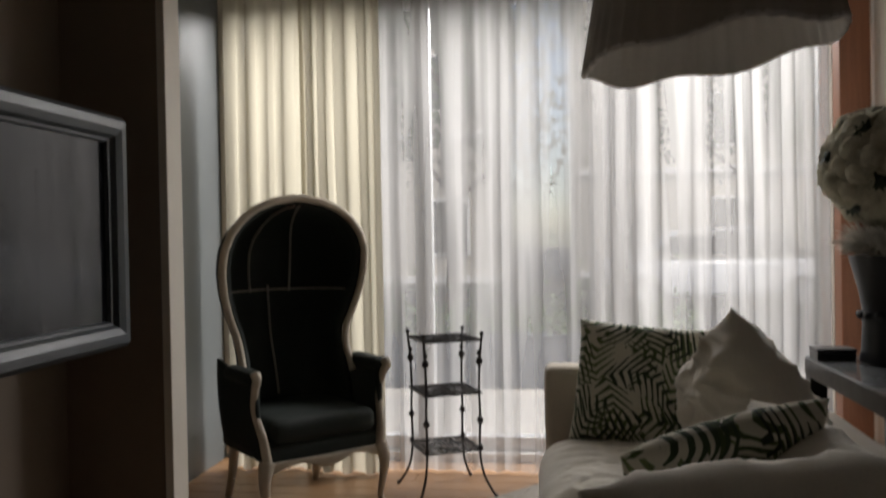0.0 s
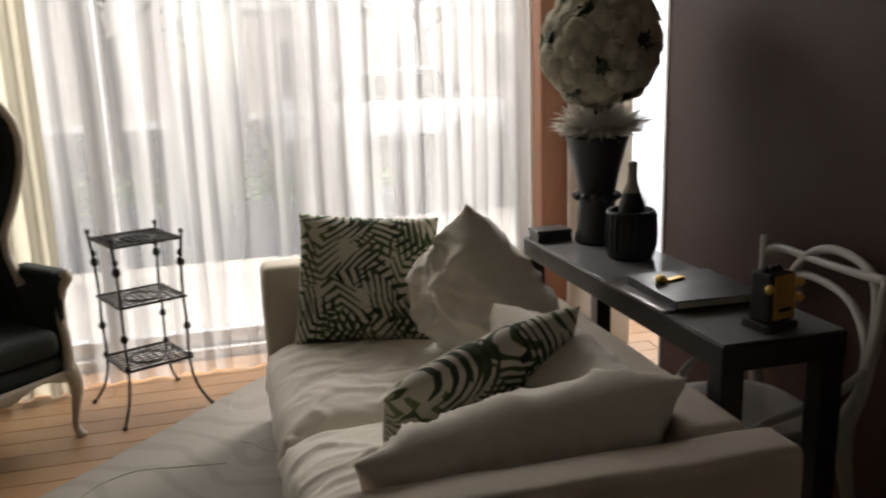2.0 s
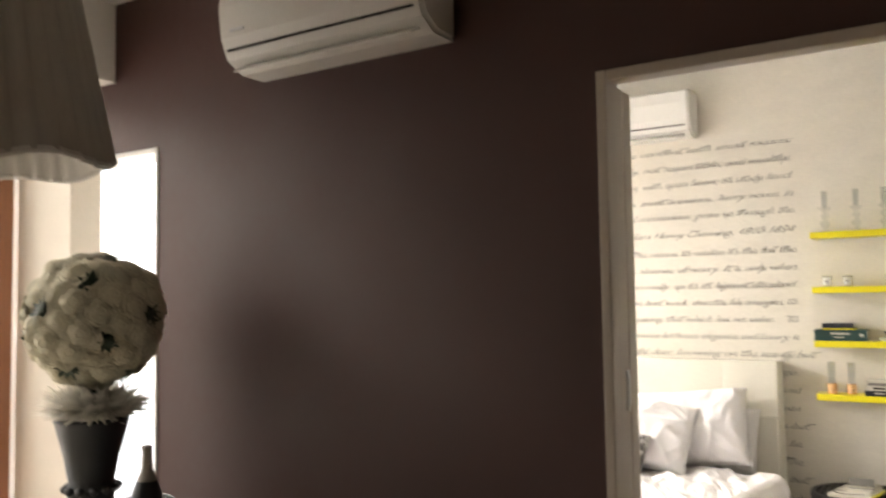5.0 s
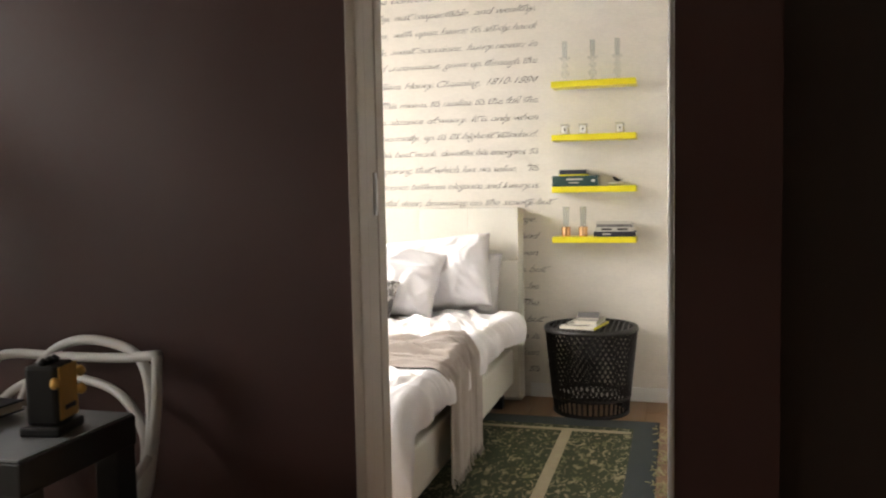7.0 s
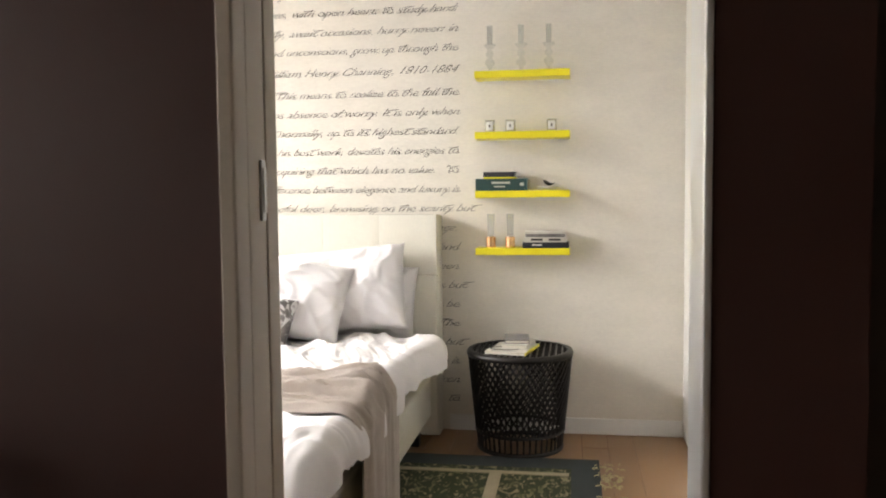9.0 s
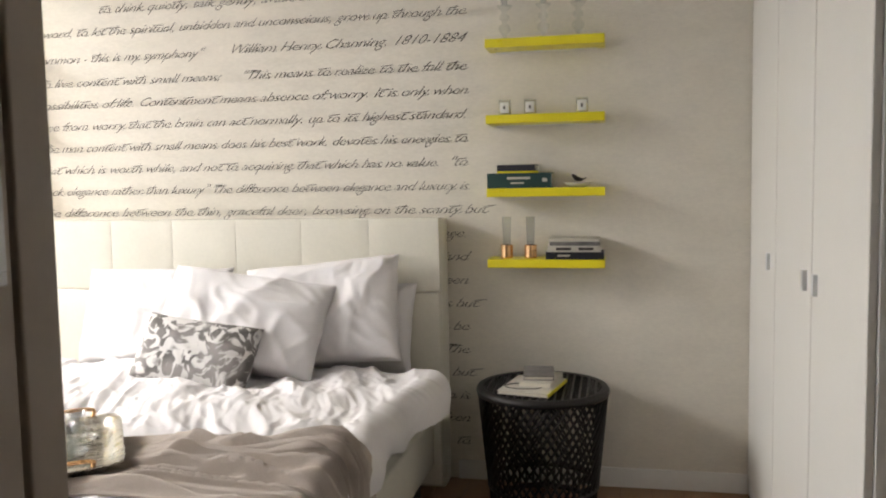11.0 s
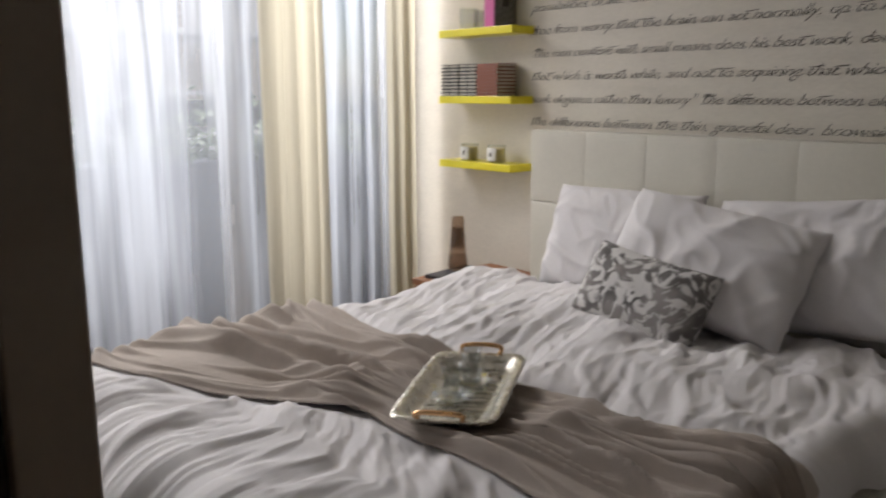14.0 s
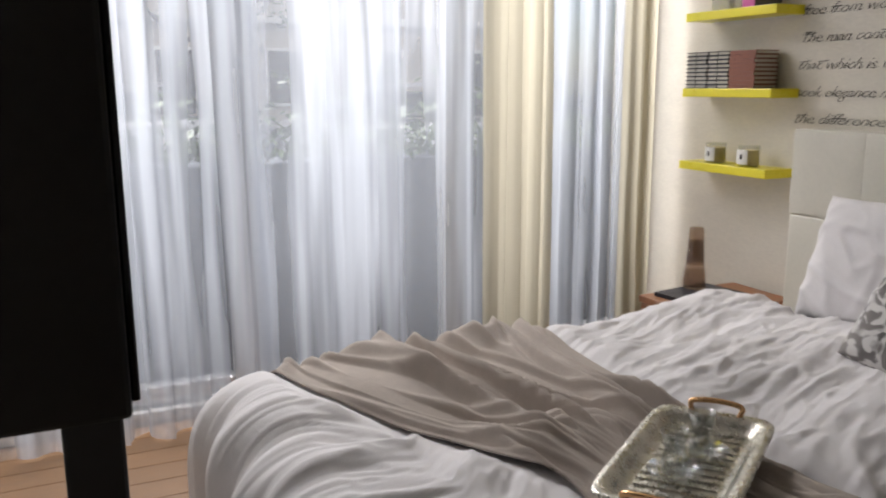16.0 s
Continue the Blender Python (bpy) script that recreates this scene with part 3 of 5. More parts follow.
part("south_frame", box(-0.006, 0.14, DS - 0.013, DS, 0, DH, 0.004), LIP, door, "pale metal door edge")
gapf = thing("door_2", "pale frame of the narrow wall opening", "opening frame", kind="structure")
part("frame", box(-0.006, 0.14, GS - 0.002, GS + 0.014, 0, DH, 0.003), WHITE, gapf)
part("frame", box(-0.006, 0.14, GN - 0.014, GN + 0.002, 0, DH, 0.003), CREAM, gapf)
part("head", box(-0.006, 0.14, GS + 0.014, GN - 0.014, DH - 0.02, DH, 0.003), WHITE, gapf)


# ---- curtains ----
def curtain(name, label, x0, x1, y, z0, z1, waves, depth, mat, seed, group=""):
    """A hanging curtain: gathered pleats between flatter lengths, opening and drifting towards the floor."""
    n = int(waves * 26)

    def f(u, v):
        sway = 0.012 * noise.noise(Vector((u * waves * 0.8, seed, v * 1.6)))
        gather = 0.40 * noise.noise(Vector((u * waves * 0.31, seed + 2, 0))) + 0.16 * noise.noise(Vector((u * waves * 0.9, seed + 5, v * 0.35)))
        a = (u * waves + gather * 1.6) * math.tau
        rough = abs(noise.noise(Vector((u * waves * 0.45, seed + 9, v * 0.25))))
        d = depth * (0.30 + 1.5 * rough) * (0.70 + 0.40 * (1 - v))
        wave = math.sin(a)
        wave = math.copysign(abs(wave) ** 0.75, wave)
        edge = min(1, u * waves, (1 - u) * waves)
        x = x0 + (x1 - x0) * u + edge * (0.34 * d * math.sin(2 * a + seed) + sway)
        z = z0 + (z1 - z0) * v
        return (x, y + d * wave + 0.010 * noise.noise(Vector((x * 6, z * 1.6, seed))), z + (0.012 * noise.noise(Vector((u * waves, seed, 3))) if v == 0 else 0))
    c = thing(name, label, "curtain", group=group)
    part("cloth", surface(f, n, 18), mat, c, smooth=True)
    part("rail", box(x0, x1, y - 0.012, y + 0.012, z1, z1 + 0.02), WHITE, c)
    return c


curtain("sheer_curtain", "white sheer curtain hanging to the floor", -2.54, -1.14, 3.08, 0.01, 2.72, 11, 0.034, SHEER, 1.0, "sheers of the living room")
curtain("sheer_curtain", "white sheer curtain hanging to the floor", -1.38, -0.16, 3.14, 0.01, 2.72, 10, 0.034, SHEER, 2.0, "sheers of the living room")
curtain("drape", "cream lined drape gathered beside the chair", -2.92, -2.48, 3.00, 0.01, 2.72, 5, 0.05, DRAPE, 3.0, "drapes of the living room")
curtain("drape", "cream lined drape in the window corner", -3.37, -2.90, 3.06, 0.01, 2.72, 4, 0.03, DRAPE, 4.0, "drapes of the living room")
curtain("sheer_curtain", "white sheer bedroom curtain hanging to the floor", 0.16, 1.2, 3.14, 0.01, 2.72, 6.5, 0.048, SHEER_COOL, 5.0, "sheers of the bedroom")
curtain("sheer_curtain", "white sheer bedroom curtain hanging to the floor", 1.14, 2.16, 3.17, 0.01, 2.72, 6.5, 0.048, SHEER_COOL, 6.0, "sheers of the bedroom")
curtain("drape", "cream bedroom drape hanging in soft folds", 2.10, 2.44, 3.10, 0.01, 2.72, 3.5, 0.04, DRAPE, 7.0, "drapes of the bedroom")
curtain("sheer_curtain", "white sheer bedroom curtain beside the corner", 2.42, 2.95, 3.18, 0.01, 2.72, 5, 0.03, SHEER_COOL, 8.0, "sheers of the bedroom")
curtain("drape", "narrow cream drape in the bedroom corner", 2.83, 3.02, 3.12, 0.01, 2.72, 2.2, 0.03, DRAPE, 9.0, "drapes of the bedroom")

# ---- outside ----
solid("ground", box(-60, 60, 3.5, 90, -0.2, -0.12), ASPHALT, "grey asphalt street outside", "ground", "structure")
solid("pavement", box(-20, 20, 3.5, 7.0, -0.12, -0.02, 0.01), PAVING, "pale paved terrace outside the windows", "pavement", "structure")


def planter(x0, x1, y, h, seed, label):
    p = thing("planter", label, "planter", pose((x0 + x1) / 2, y, -0.02))
    w = (x1 - x0) / 2
    part("trough", box(-w, w, -0.16, 0.16, 0, h, 0.01), SLATE_WALL, p)
    rng = random.Random(seed)
    b = bmesh.new()
    for i in range(int(520 * (x1 - x0))):
        c = Vector((rng.uniform(-w, w), rng.uniform(-0.2, 0.2), h + abs(rng.gauss(0.0, 0.16)) * (0.5 + noise.noise(Vector((i * 0.01, seed, 0))) + 0.5)))
        s = rng.uniform(0.025, 0.055)
        d, e = Vector((rng.gauss(0, 1), rng.gauss(0, 1), rng.gauss(0, 0.6))).normalized(), Vector((rng.gauss(0, 1), rng.gauss(0, 1), rng.gauss(0, 1))).normalized()
        b.faces.new([b.verts.new(v) for v in (c - d * s, c + e * s * 0.45, c + d * s, c - e * s * 0.45)])
    tagged(part("shrubs", b, FOLIAGE, p, "leafy green shrubs"), kind="stuff")
    return p


planter(0.2, 3.4, 3.98, 1.0, 3, "slate coloured planter wall with leafy shrubs")
planter(-3.2, -0.4, 5.8, 0.45, 5, "low slate planter with leafy shrubs")


def car(m, label):
    c = thing("car", label, "car", m)
    prof = [(-2.1, 0.35), (-2.15, 0.75), (-1.95, 0.95), (-1.3, 1.02), (-0.75, 1.45), (0.75, 1.5), (1.55, 1.05), (2.05, 0.95), (2.15, 0.6), (2.1, 0.32)]

    def f(u, v):
        i = min(int(u * (len(prof) - 1)), len(prof) - 2)
        t = u * (len(prof) - 1) - i
        x, z = (prof[i][k] + (prof[i + 1][k] - prof[i][k]) * t for k in (0, 1))
        s = 2 * v - 1
        return (x, s * (0.86 - 0.16 * max(0, z - 0.95) / 0.5), z - 0.05 * s * s)
    b = surface(f, 36, 8)
    box(-2.08, 2.08, -0.85, 0.85, 0.28, 0.92, 0.08, bm=b)
    part("body", b, CAR_PAINT, c, smooth=True)
    for s in (-1, 1):
        part("side_window", box(-0.95, 1.1, s * 0.80 - 0.02, s * 0.80 + 0.02, 1.0, 1.34, 0.015), CAR_GLASS, c)
        for x in (-1.35, 1.35):
            wh = part("wheel", lathe([(0, -0.1), (0.28, -0.1), (0.32, -0.06), (0.32, 0.06), (0.28, 0.1), (0, 0.1)], 24), RUBBER, c, smooth=False)
            wh.matrix_local = pose(x, s * 0.78, 0.32, 90, 0, 0)
            part("rim", lathe([(0, -0.115), (0.19, -0.112), (0.2, 0.112), (0, 0.115)], 20), LIP, wh)
    return c


car(pose(1.3, 14.5, -0.12, 0, 0, 4), "parked white car on the street")
car(pose(5.2, 11.5, -0.12, 0, 0, -3), "parked white car behind the planter")


def house(x0, x1, y, h, floors, label):
    hs = thing("house", label, "house", pose(x0, y, -0.12))
    w = x1 - x0
    part("wall", box(0, w, 0, 6, 0, h, 0.03), RENDERED, hs)
    part("roof", box(-0.3, w + 0.3, -0.4, 6.3, h, h + 0.3, 0.03), SLATE_WALL, hs)
    n = int(w / 2.4)
    for k in range(floors):
        part("ledge", box(0, w, -0.12, -0.002, k * h / floors + 0.2, k * h / floors + 0.38), WHITE, hs)
        for i in range(n):
            cx, z = (i + 0.5) * w / n, k * h / floors + 0.9
            win = part("window", box(cx - 0.55, cx + 0.55, -0.06, -0.004, z, z + 1.5, 0.01), WHITE, hs)
            part("pane", box(cx - 0.46, cx + 0.46, -0.075, -0.062, z + 0.08, z + 1.42), CAR_GLASS, win)


house(-16, -3, 20, 7.5, 2, "pale two storey house across the street")
house(-1, 13, 22, 8.5, 3, "pale three storey house across the street")


def tree(x, y, h, seed, label):
    t = thing("tree", label, "tree", pose(x, y, -0.12))
    rng = random.Random(seed)
    b = tube(smooth_line([(0, 0, 0), (0.08, 0.03, h * 0.25), (-0.05, 0, h * 0.5), (0.05, 0.05, h * 0.75)]), lambda s: 0.14 * (1 - 0.7 * s), 8)
    tips = []
    for i in range(9):
        a, z = i * 2.4, h * (0.35 + 0.05 * i)
        tip = Vector((math.cos(a) * h * 0.24, math.sin(a) * h * 0.24, z + h * 0.2))
        tube(smooth_line([(0, 0, z), tip * 0.5 + Vector((0, 0, z * 0.5)), tip]), lambda s: 0.05 * (1 - 0.8 * s), 6, bm=b)
        tips.append(tip)
    part("trunk", b, BARK, t)
    c = bmesh.new()
    for i in range(3200):
        o = rng.choice(tips) + Vector((rng.gauss(0, 1), rng.gauss(0, 1), rng.gauss(0, 0.8))) * h * 0.10
        d, e = Vector((rng.gauss(0, 1), rng.gauss(0, 1), rng.gauss(0, 1))).normalized(), Vector((rng.gauss(0, 1), rng.gauss(0, 1), rng.gauss(0, 1))).normalized()
        s = rng.uniform(0.06, 0.13)
        c.faces.new([c.verts.new(v) for v in (o - d * s, o + e * s * 0.5, o + d * s, o - e * s * 0.5)])
    tagged(part("crown", c, FOLIAGE, t), kind="stuff")


tree(-3.4, 13, 5.5, 11, "leafy street tree in front of a house")
tree(2.6, 17, 6, 12, "leafy street tree beside the parked car")


# ---- living room ----
def porter_chair(m):
    """A hooded armchair; local x to its right as one faces it, y out of the seat's front."""
    c = thing("hooded_armchair", "dark green velvet hooded armchair with ivory carved frame", "armchair", m)
    zs = [0.42, 0.55, 0.66, 0.74, 0.82, 0.92, 1.02, 1.12, 1.22, 1.30, 1.37, 1.42, 1.455, 1.47]
    hw = [0.27, 0.27, 0.27, 0.265, 0.275, 0.315, 0.345, 0.36, 0.355, 0.325, 0.27, 0.20, 0.11, 0.01]
    ry = [-0.20, -0.22, -0.26, -0.30, -0.32, -0.31, -0.29, -0.27, -0.25, -0.24, -0.235, -0.235, -0.235, -0.24]
    dp = [0.32, 0.33, 0.32, 0.31, 0.31, 0.33, 0.36, 0.38, 0.385, 0.36, 0.30, 0.22, 0.12, 0.01]

    def at(z, row):
        return float(np.interp(z, zs, row))

    def shell(u, v):
        z = 0.42 + 1.05 * (1 - (1 - v) ** 1.5)
        a = math.pi * u
        return (at(z, hw) * math.cos(a), at(z, ry) - at(z, dp) * math.sin(a) ** 0.8, z)
    def inside(u, v):
        x, y, z = shell(u, v)
        k = max(0, (z - 1.2) / 0.27)
        return Vector((x * (1 - 0.04 / max(abs(x), 0.12)), y + 0.040 * math.sin(math.pi * u) + 0.008, z - 0.034 * k))
    part("shell", surface(shell, 36, 40, thick=0.03), VELVET, c, smooth=True)
    zz = [0.62 + (1.47 - 0.62) * (1 - (1 - i / 24) ** 1.6) for i in range(25)]
    rim = [(at(z, hw) + 0.012, at(z, ry) + 0.012, z) for z in zz] + [(-at(z, hw) - 0.012, at(z, ry) + 0.012, z) for z in reversed(zz)]
    part("rim", tube(rim, 0.019, 8), IVORY, c, "ivory carved wooden rim", True)
    for u in (0.36, 0.64):
        part("piping", tube([inside(u, 0.42 + 0.55 * i / 20) for i in range(21)], 0.006, 6), PIPING, c)
    part("piping", tube([inside(0.03 + 0.94 * i / 24, 0.43) for i in range(25)], 0.006, 6), PIPING, c)
    part("piping", tube([inside(0.5, 0.05 + 0.40 * i / 14) for i in range(15)], 0.006, 6), PIPING, c)
    part("seat_cushion", soft_box(-0.265, 0.265, -0.50, 0.02, 0.36, 0.475, 0.04, 0.004), VELVET, c, smooth=True)
    part("seat_base", soft_box(-0.285, 0.285, -0.54, 0.01, 0.27, 0.36, 0.03, 0.002), VELVET, c, smooth=True)

    def apron(u, v):
        x = -0.30 + 0.60 * u
        return (x, 0.02 + 0.015 * math.cos((u - 0.5) * math.pi), 0.295 - (0.035 + 0.018 * math.cos(u * 4 * math.pi)) * v)
    part("apron", surface(apron, 30, 3, thick=0.018), IVORY, c, smooth=True)
    for s in (-1, 1):
        def side(u, v, s=s):
            return (s * (0.292 + 0.030 * v + 0.012 * math.sin(v * math.pi)), -0.02 - 0.46 * u, 0.30 + (0.345 + 0.06 * u * u) * v)
        part("arm_panel", surface(side, 12, 12, thick=0.02), VELVET, c, smooth=True)
        pad = soft_box(s * 0.325 - 0.042, s * 0.325 + 0.042, -0.30, -0.02, 0.635, 0.70, 0.028, 0.002, 4)
        part("arm_pad", pad, VELVET, c, smooth=True)
        part("arm_front", tube(smooth_line([(s * 0.285, 0.01, 0.29), (s * 0.30, 0.0, 0.40), (s * 0.318, -0.045, 0.52), (s * 0.325, -0.02, 0.62), (s * 0.330, 0.015, 0.665), (s * 0.330, 0.0, 0.69)]), lambda q: 0.024 - 0.006 * math.sin(q * math.pi), 8), IVORY, c, "ivory carved arm support", True)
        part("leg", tube(smooth_line([(s * 0.285, 0.005, 0.30), (s * 0.305, 0.02, 0.22), (s * 0.295, 0.012, 0.12), (s * 0.288, 0.005, 0.05), (s * 0.297, 0.025, 0.0)]), lambda q: 0.036 - 0.045 * q + 0.030 * q ** 4 + 0.002, 10), IVORY, c, "ivory cabriole leg", True)
        part("leg", tube(smooth_line([(s * 0.23, -0.50, 0.30), (s * 0.235, -0.53, 0.15), (s * 0.24, -0.58, 0.0)]), lambda q: 0.026 - 0.008 * q, 8), IVORY, c, "ivory cabriole leg", True)
    return c


_a = math.degrees(math.atan2(2.516 - 2.144, -2.352 + 2.853))
porter_chair(pose(-2.62, 2.325, 0, 0, 0, _a + 187) @ pose(0, 0, 0))


def etagere(m):
    e = thing("iron_shelf_stand", "three tier dark wrought iron stand with scrollwork", "stand", m)
    for sx in (-1, 1):
        for sy in (-1, 1):
            x, y = sx * 0.135, sy * 0.135
            pts = smooth_line([(x * 1.45, y * 1.45, 0.0), (x * 1.12, y * 1.12, 0.10), (x, y, 0.22), (x * 1.02, y * 1.02, 0.40), (x, y, 0.52), (x * 1.03, y * 1.03, 0.66), (x * 1.1, y * 1.1, 0.79)])
            leg = part("leg", tube(pts, 0.0065, 8), IRON, e, smooth=True)
            for z, r in ((0.235, 0.014), (0.37, 0.017), (0.66, 0.019), (0.70, 0.013), (0.795, 0.011), (0.006, 0.011)):
                k = 1.45 if z < 0.05 else 1.1 if z > 0.75 else 1.02
                part("knob", lathe([(0, -r * 1.3), (r * 0.7, -r * 0.8), (r, 0), (r * 0.7, r * 0.8), (0, r * 1.3)], 10, at=(x * k, y * k, z)), IRON, leg, smooth=True)
    for z in (0.225, 0.505, 0.765):
        b = bmesh.new()
        h = 0.145
        tube([(-h, -h, z), (h, -h, z), (h, h, z), (-h, h, z)], 0.006, 6, bm=b, closed=True)
        for i in range(9):
            t = -h + (i + 0.5) * 2 * h / 9
            w = h - abs(t)
            tube([(t - w * 0, -h, z), (t, h, z)], 0.0032, 5, bm=b)
            tube([(-h, t, z), (h, t, z)], 0.0032, 5, bm=b)
            tube([(t, 0, z)] and [(0.07 * math.cos(a * math.tau / 12) * (1 + 0.25 * i / 9), 0.07 * math.sin(a * math.tau / 12) * (1 + 0.25 * i / 9), z) for a in range(12)], 0.003, 5, bm=b, closed=True)
        part("shelf", b, IRON, e)
    return e


etagere(pose(-2.125, 2.77, 0, 0, 0, 25))

# pale rug laid at a slant
rd = Vector((0.98, 1.10, 0)).normalized()
rn = Vector((rd.y, -rd.x, 0))
ro = Vector((-2.63, 1.80, 0))
rug = thing("rug", "pale grey beige rug with dark branching lines", "rug", Matrix(((rd.x, rn.x, 0, ro.x), (rd.y, rn.y, 0, ro.y), (0, 0, 1, 0.0), (0, 0, 0, 1))))
part("woven_top", box(-0.9, 1.50, 0.0, 1.15, 0.0, 0.012, 0.005), RUG_PALE, rug)
vb = bmesh.new()
rng = random.Random(4)
for i in range(16):
    p, a = Vector((rng.uniform(-0.8, 1.35), rng.uniform(0.05, 1.1), 0.0122)), rng.uniform(0, 6.28)
    pts = []
    for k in range(12):
        if -0.88 < p.x < 1.48 and 0.03 < p.y < 1.12:
            pts.append(p.copy())
        a += rng.uniform(-0.5, 0.5)
        p = p + Vector((math.cos(a), math.sin(a), 0)) * 0.06
    if len(pts) > 2:
        tube(pts, 0.0035, 4, bm=vb)
part("line_pattern", vb, PIPING, rug, "dark branching lines")


# sofa
sofa = thing("sofa", "beige linen covered two seat sofa with loose cover", "sofa", pose(0, 0, 0))
part("base", soft_box(-1.58, -0.66, 0.44, 2.42, 0.04, 0.30, 0.03, 0.004), LINEN, sofa, smooth=True)
part("arm", soft_box(-1.62, -0.66, 2.27, 2.43, 0.05, 0.70, 0.035, 0.005), LINEN, sofa, smooth=True)
part("arm", soft_box(-1.58, -0.56, 0.43, 0.565, 0.05, 0.642, 0.03, 0.005), LINEN, sofa, smooth=True)
part("backrest", soft_box(-0.76, -0.60, 0.57, 2.265, 0.05, 0.642, 0.035, 0.005), LINEN, sofa, smooth=True)


def seat(y0, y1):
    def f(u, v):
        x, y = -1.64 + 0.86 * u, y0 + (y1 - y0) * v
        puff = (max(0, 1 - abs(2 * u - 1) ** 6) * max(0, 1 - abs(2 * v - 1) ** 6)) ** 0.5
        q = Vector((x * 3, y * 9, 0.3))
        return (x + 0.012 * noise.noise(q), y, 0.29 + 0.14 * puff + 0.010 * noise.noise(q * 1.6) * puff + 0.007 * abs(noise.noise(q * 3)) * puff + 0.011 * max(0, 1 - abs(noise.noise(Vector((x * 5 + y, y * 11 - x * 2, 2.0)))) * 5) * puff)
    b = surface(f, 90, 90)
    box(-1.625, -0.79, y0 + 0.006, y1 - 0.006, 0.26, 0.36, 0.03, bm=b)
    part("seat_cushion", b, LINEN_PALE, sofa, smooth=True)


seat(1.42, 2.26)
seat(0.575, 1.41)


def cushion(label, w, h, t, m, mat, seed, name="cushion", crease=0.02, group="sofa cushions"):
    return tagged(new(name, mesh_of(name, pillow(w, h, t, seed, crease), mat, True)), label, "cushion", group), m


def placed(pair):
    pair[0].matrix_world = pair[1]
    return pair[0]


placed(cushion("cushion printed with green palm leaves", 0.55, 0.50, 0.16, pose(-1.22, 2.12, 0.655, -16, 3, -12), PALM, 1, crease=0.010))
placed(cushion("cushion printed with palm leaves, lying flat", 0.60, 0.46, 0.15, pose(-1.11, 1.08, 0.565, 34, -12, 14), PALM, 2, crease=0.01))
placed(cushion("large crumpled linen back cushion", 0.58, 0.54, 0.24, pose(-0.90, 1.70, 0.63, 20, 52, -56), LINEN_PALE, 3, crease=0.052))
placed(cushion("large crumpled linen back cushion, slumped", 0.72, 0.44, 0.24, pose(-0.83, 1.02, 0.52, 26, 5, -82), LINEN_PALE, 4, crease=0.032))
placed(cushion("linen cushion slumped over the sofa arm", 0.80, 0.40, 0.20, pose(-1.12, 0.735, 0.545, 34, -4, 5), LINEN_PALE, 5, crease=0.030))

# console desk behind the sofa
desk = thing("console_desk", "narrow black desk with grey glass top", "desk", pose(0, 0, 0))
DX0, DX1, DY0, DY1, DZ = -0.595, -0.235, 0.71, 2.09, 0.779
part("top_frame", box(DX0, DX1, DY0, DY1, DZ - 0.075, DZ - 0.006, 0.004), LACQUER, desk)
part("glass_top", box(DX0 + 0.004, DX1 - 0.004, DY0 + 0.004, DY1 - 0.004, DZ - 0.006, DZ, 0.002), GREY_GLASS, desk, "grey glass top")
for x in (DX0 + 0.035, DX1 - 0.035):
    for y in (DY0 + 0.035, DY1 - 0.035):
        part("leg", box(x - 0.032, x + 0.032, y - 0.032, y + 0.032, 0, DZ - 0.075, 0.004), LACQUER, desk)

# flower vase
vase = thing("vase", "tall black flared vase with knobbed ring", "vase", pose(-0.375, 1.885, DZ))
part("body", lathe([(0, 0), (0.075, 0), (0.082, 0.01), (0.075, 0.05), (0.070, 0.15), (0.076, 0.17), (0.076, 0.19), (0.070, 0.20), (0.085, 0.28), (0.115, 0.395), (0.118, 0.40), (0.108, 0.395), (0.06, 0.22), (0, 0.2)], 36), BLACK_MATT, vase, smooth=True)
for i in range(12):
    a = i * math.tau / 12
    k = part("knob", lathe([(0, -0.016), (0.012, -0.01), (0.017, 0), (0.012, 0.01), (0, 0.016)], 10, at=(0.078 * math.cos(a), 0.078 * math.sin(a), 0.18)), BLACK_MATT, vase, smooth=True)
ball = thing("rose_ball", "round ball of cream roses with feathers below", "flowers", pose(-0.368, 1.885, DZ + 0.385))
part("core", lathe([(0, -0.19), (0.11, -0.15), (0.185, -0.04), (0.185, 0.05), (0.12, 0.15), (0, 0.19)], 24, at=(0, 0, 0.342)), LEAF, ball, "dark green leaves between the roses", True)
rb = bmesh.new()
for ring in range(5):
    r = 0.012 + 0.010 * ring

    def petal(u, v, r=r, ring=ring):
        a = u * math.tau
        w = 1 + 0.18 * math.sin(5 * a + ring * 1.3)
        return (r * w * math.cos(a) * (0.75 + 0.35 * v), r * w * math.sin(a) * (0.75 + 0.35 * v), 0.030 - ring * 0.006 + 0.016 * v - 0.012 * v * v)
    surface(petal, 14, 3, bm=rb)
lathe([(0, 0.036), (0.020, 0.031), (0.036, 0.018), (0.044, 0.0), (0.036, -0.010)], 12, bm=rb)
rose = mesh_of("rose", rb, ROSE, True)
tb = bmesh.new()
rng = random.Random(7)
for i in range(14):
    a, r = i * 2.4, 0.006 + 0.0016 * i
    c = Vector((r * math.cos(a), r * math.sin(a), 0.006))
    t, n_ = Vector((math.cos(a), math.sin(a), 0.35)) * 0.013, Vector((-math.sin(a), math.cos(a), 0)) * 0.006
    tb.faces.new([tb.verts.new(v) for v in (c - t, c + n_, c + t, c - n_)])
lathe([(0, 0.006), (0.018, 0.004), (0.028, -0.01)], 8, bm=tb)
tuft = mesh_of("leaf_tuft", tb, LEAF)
N = 92
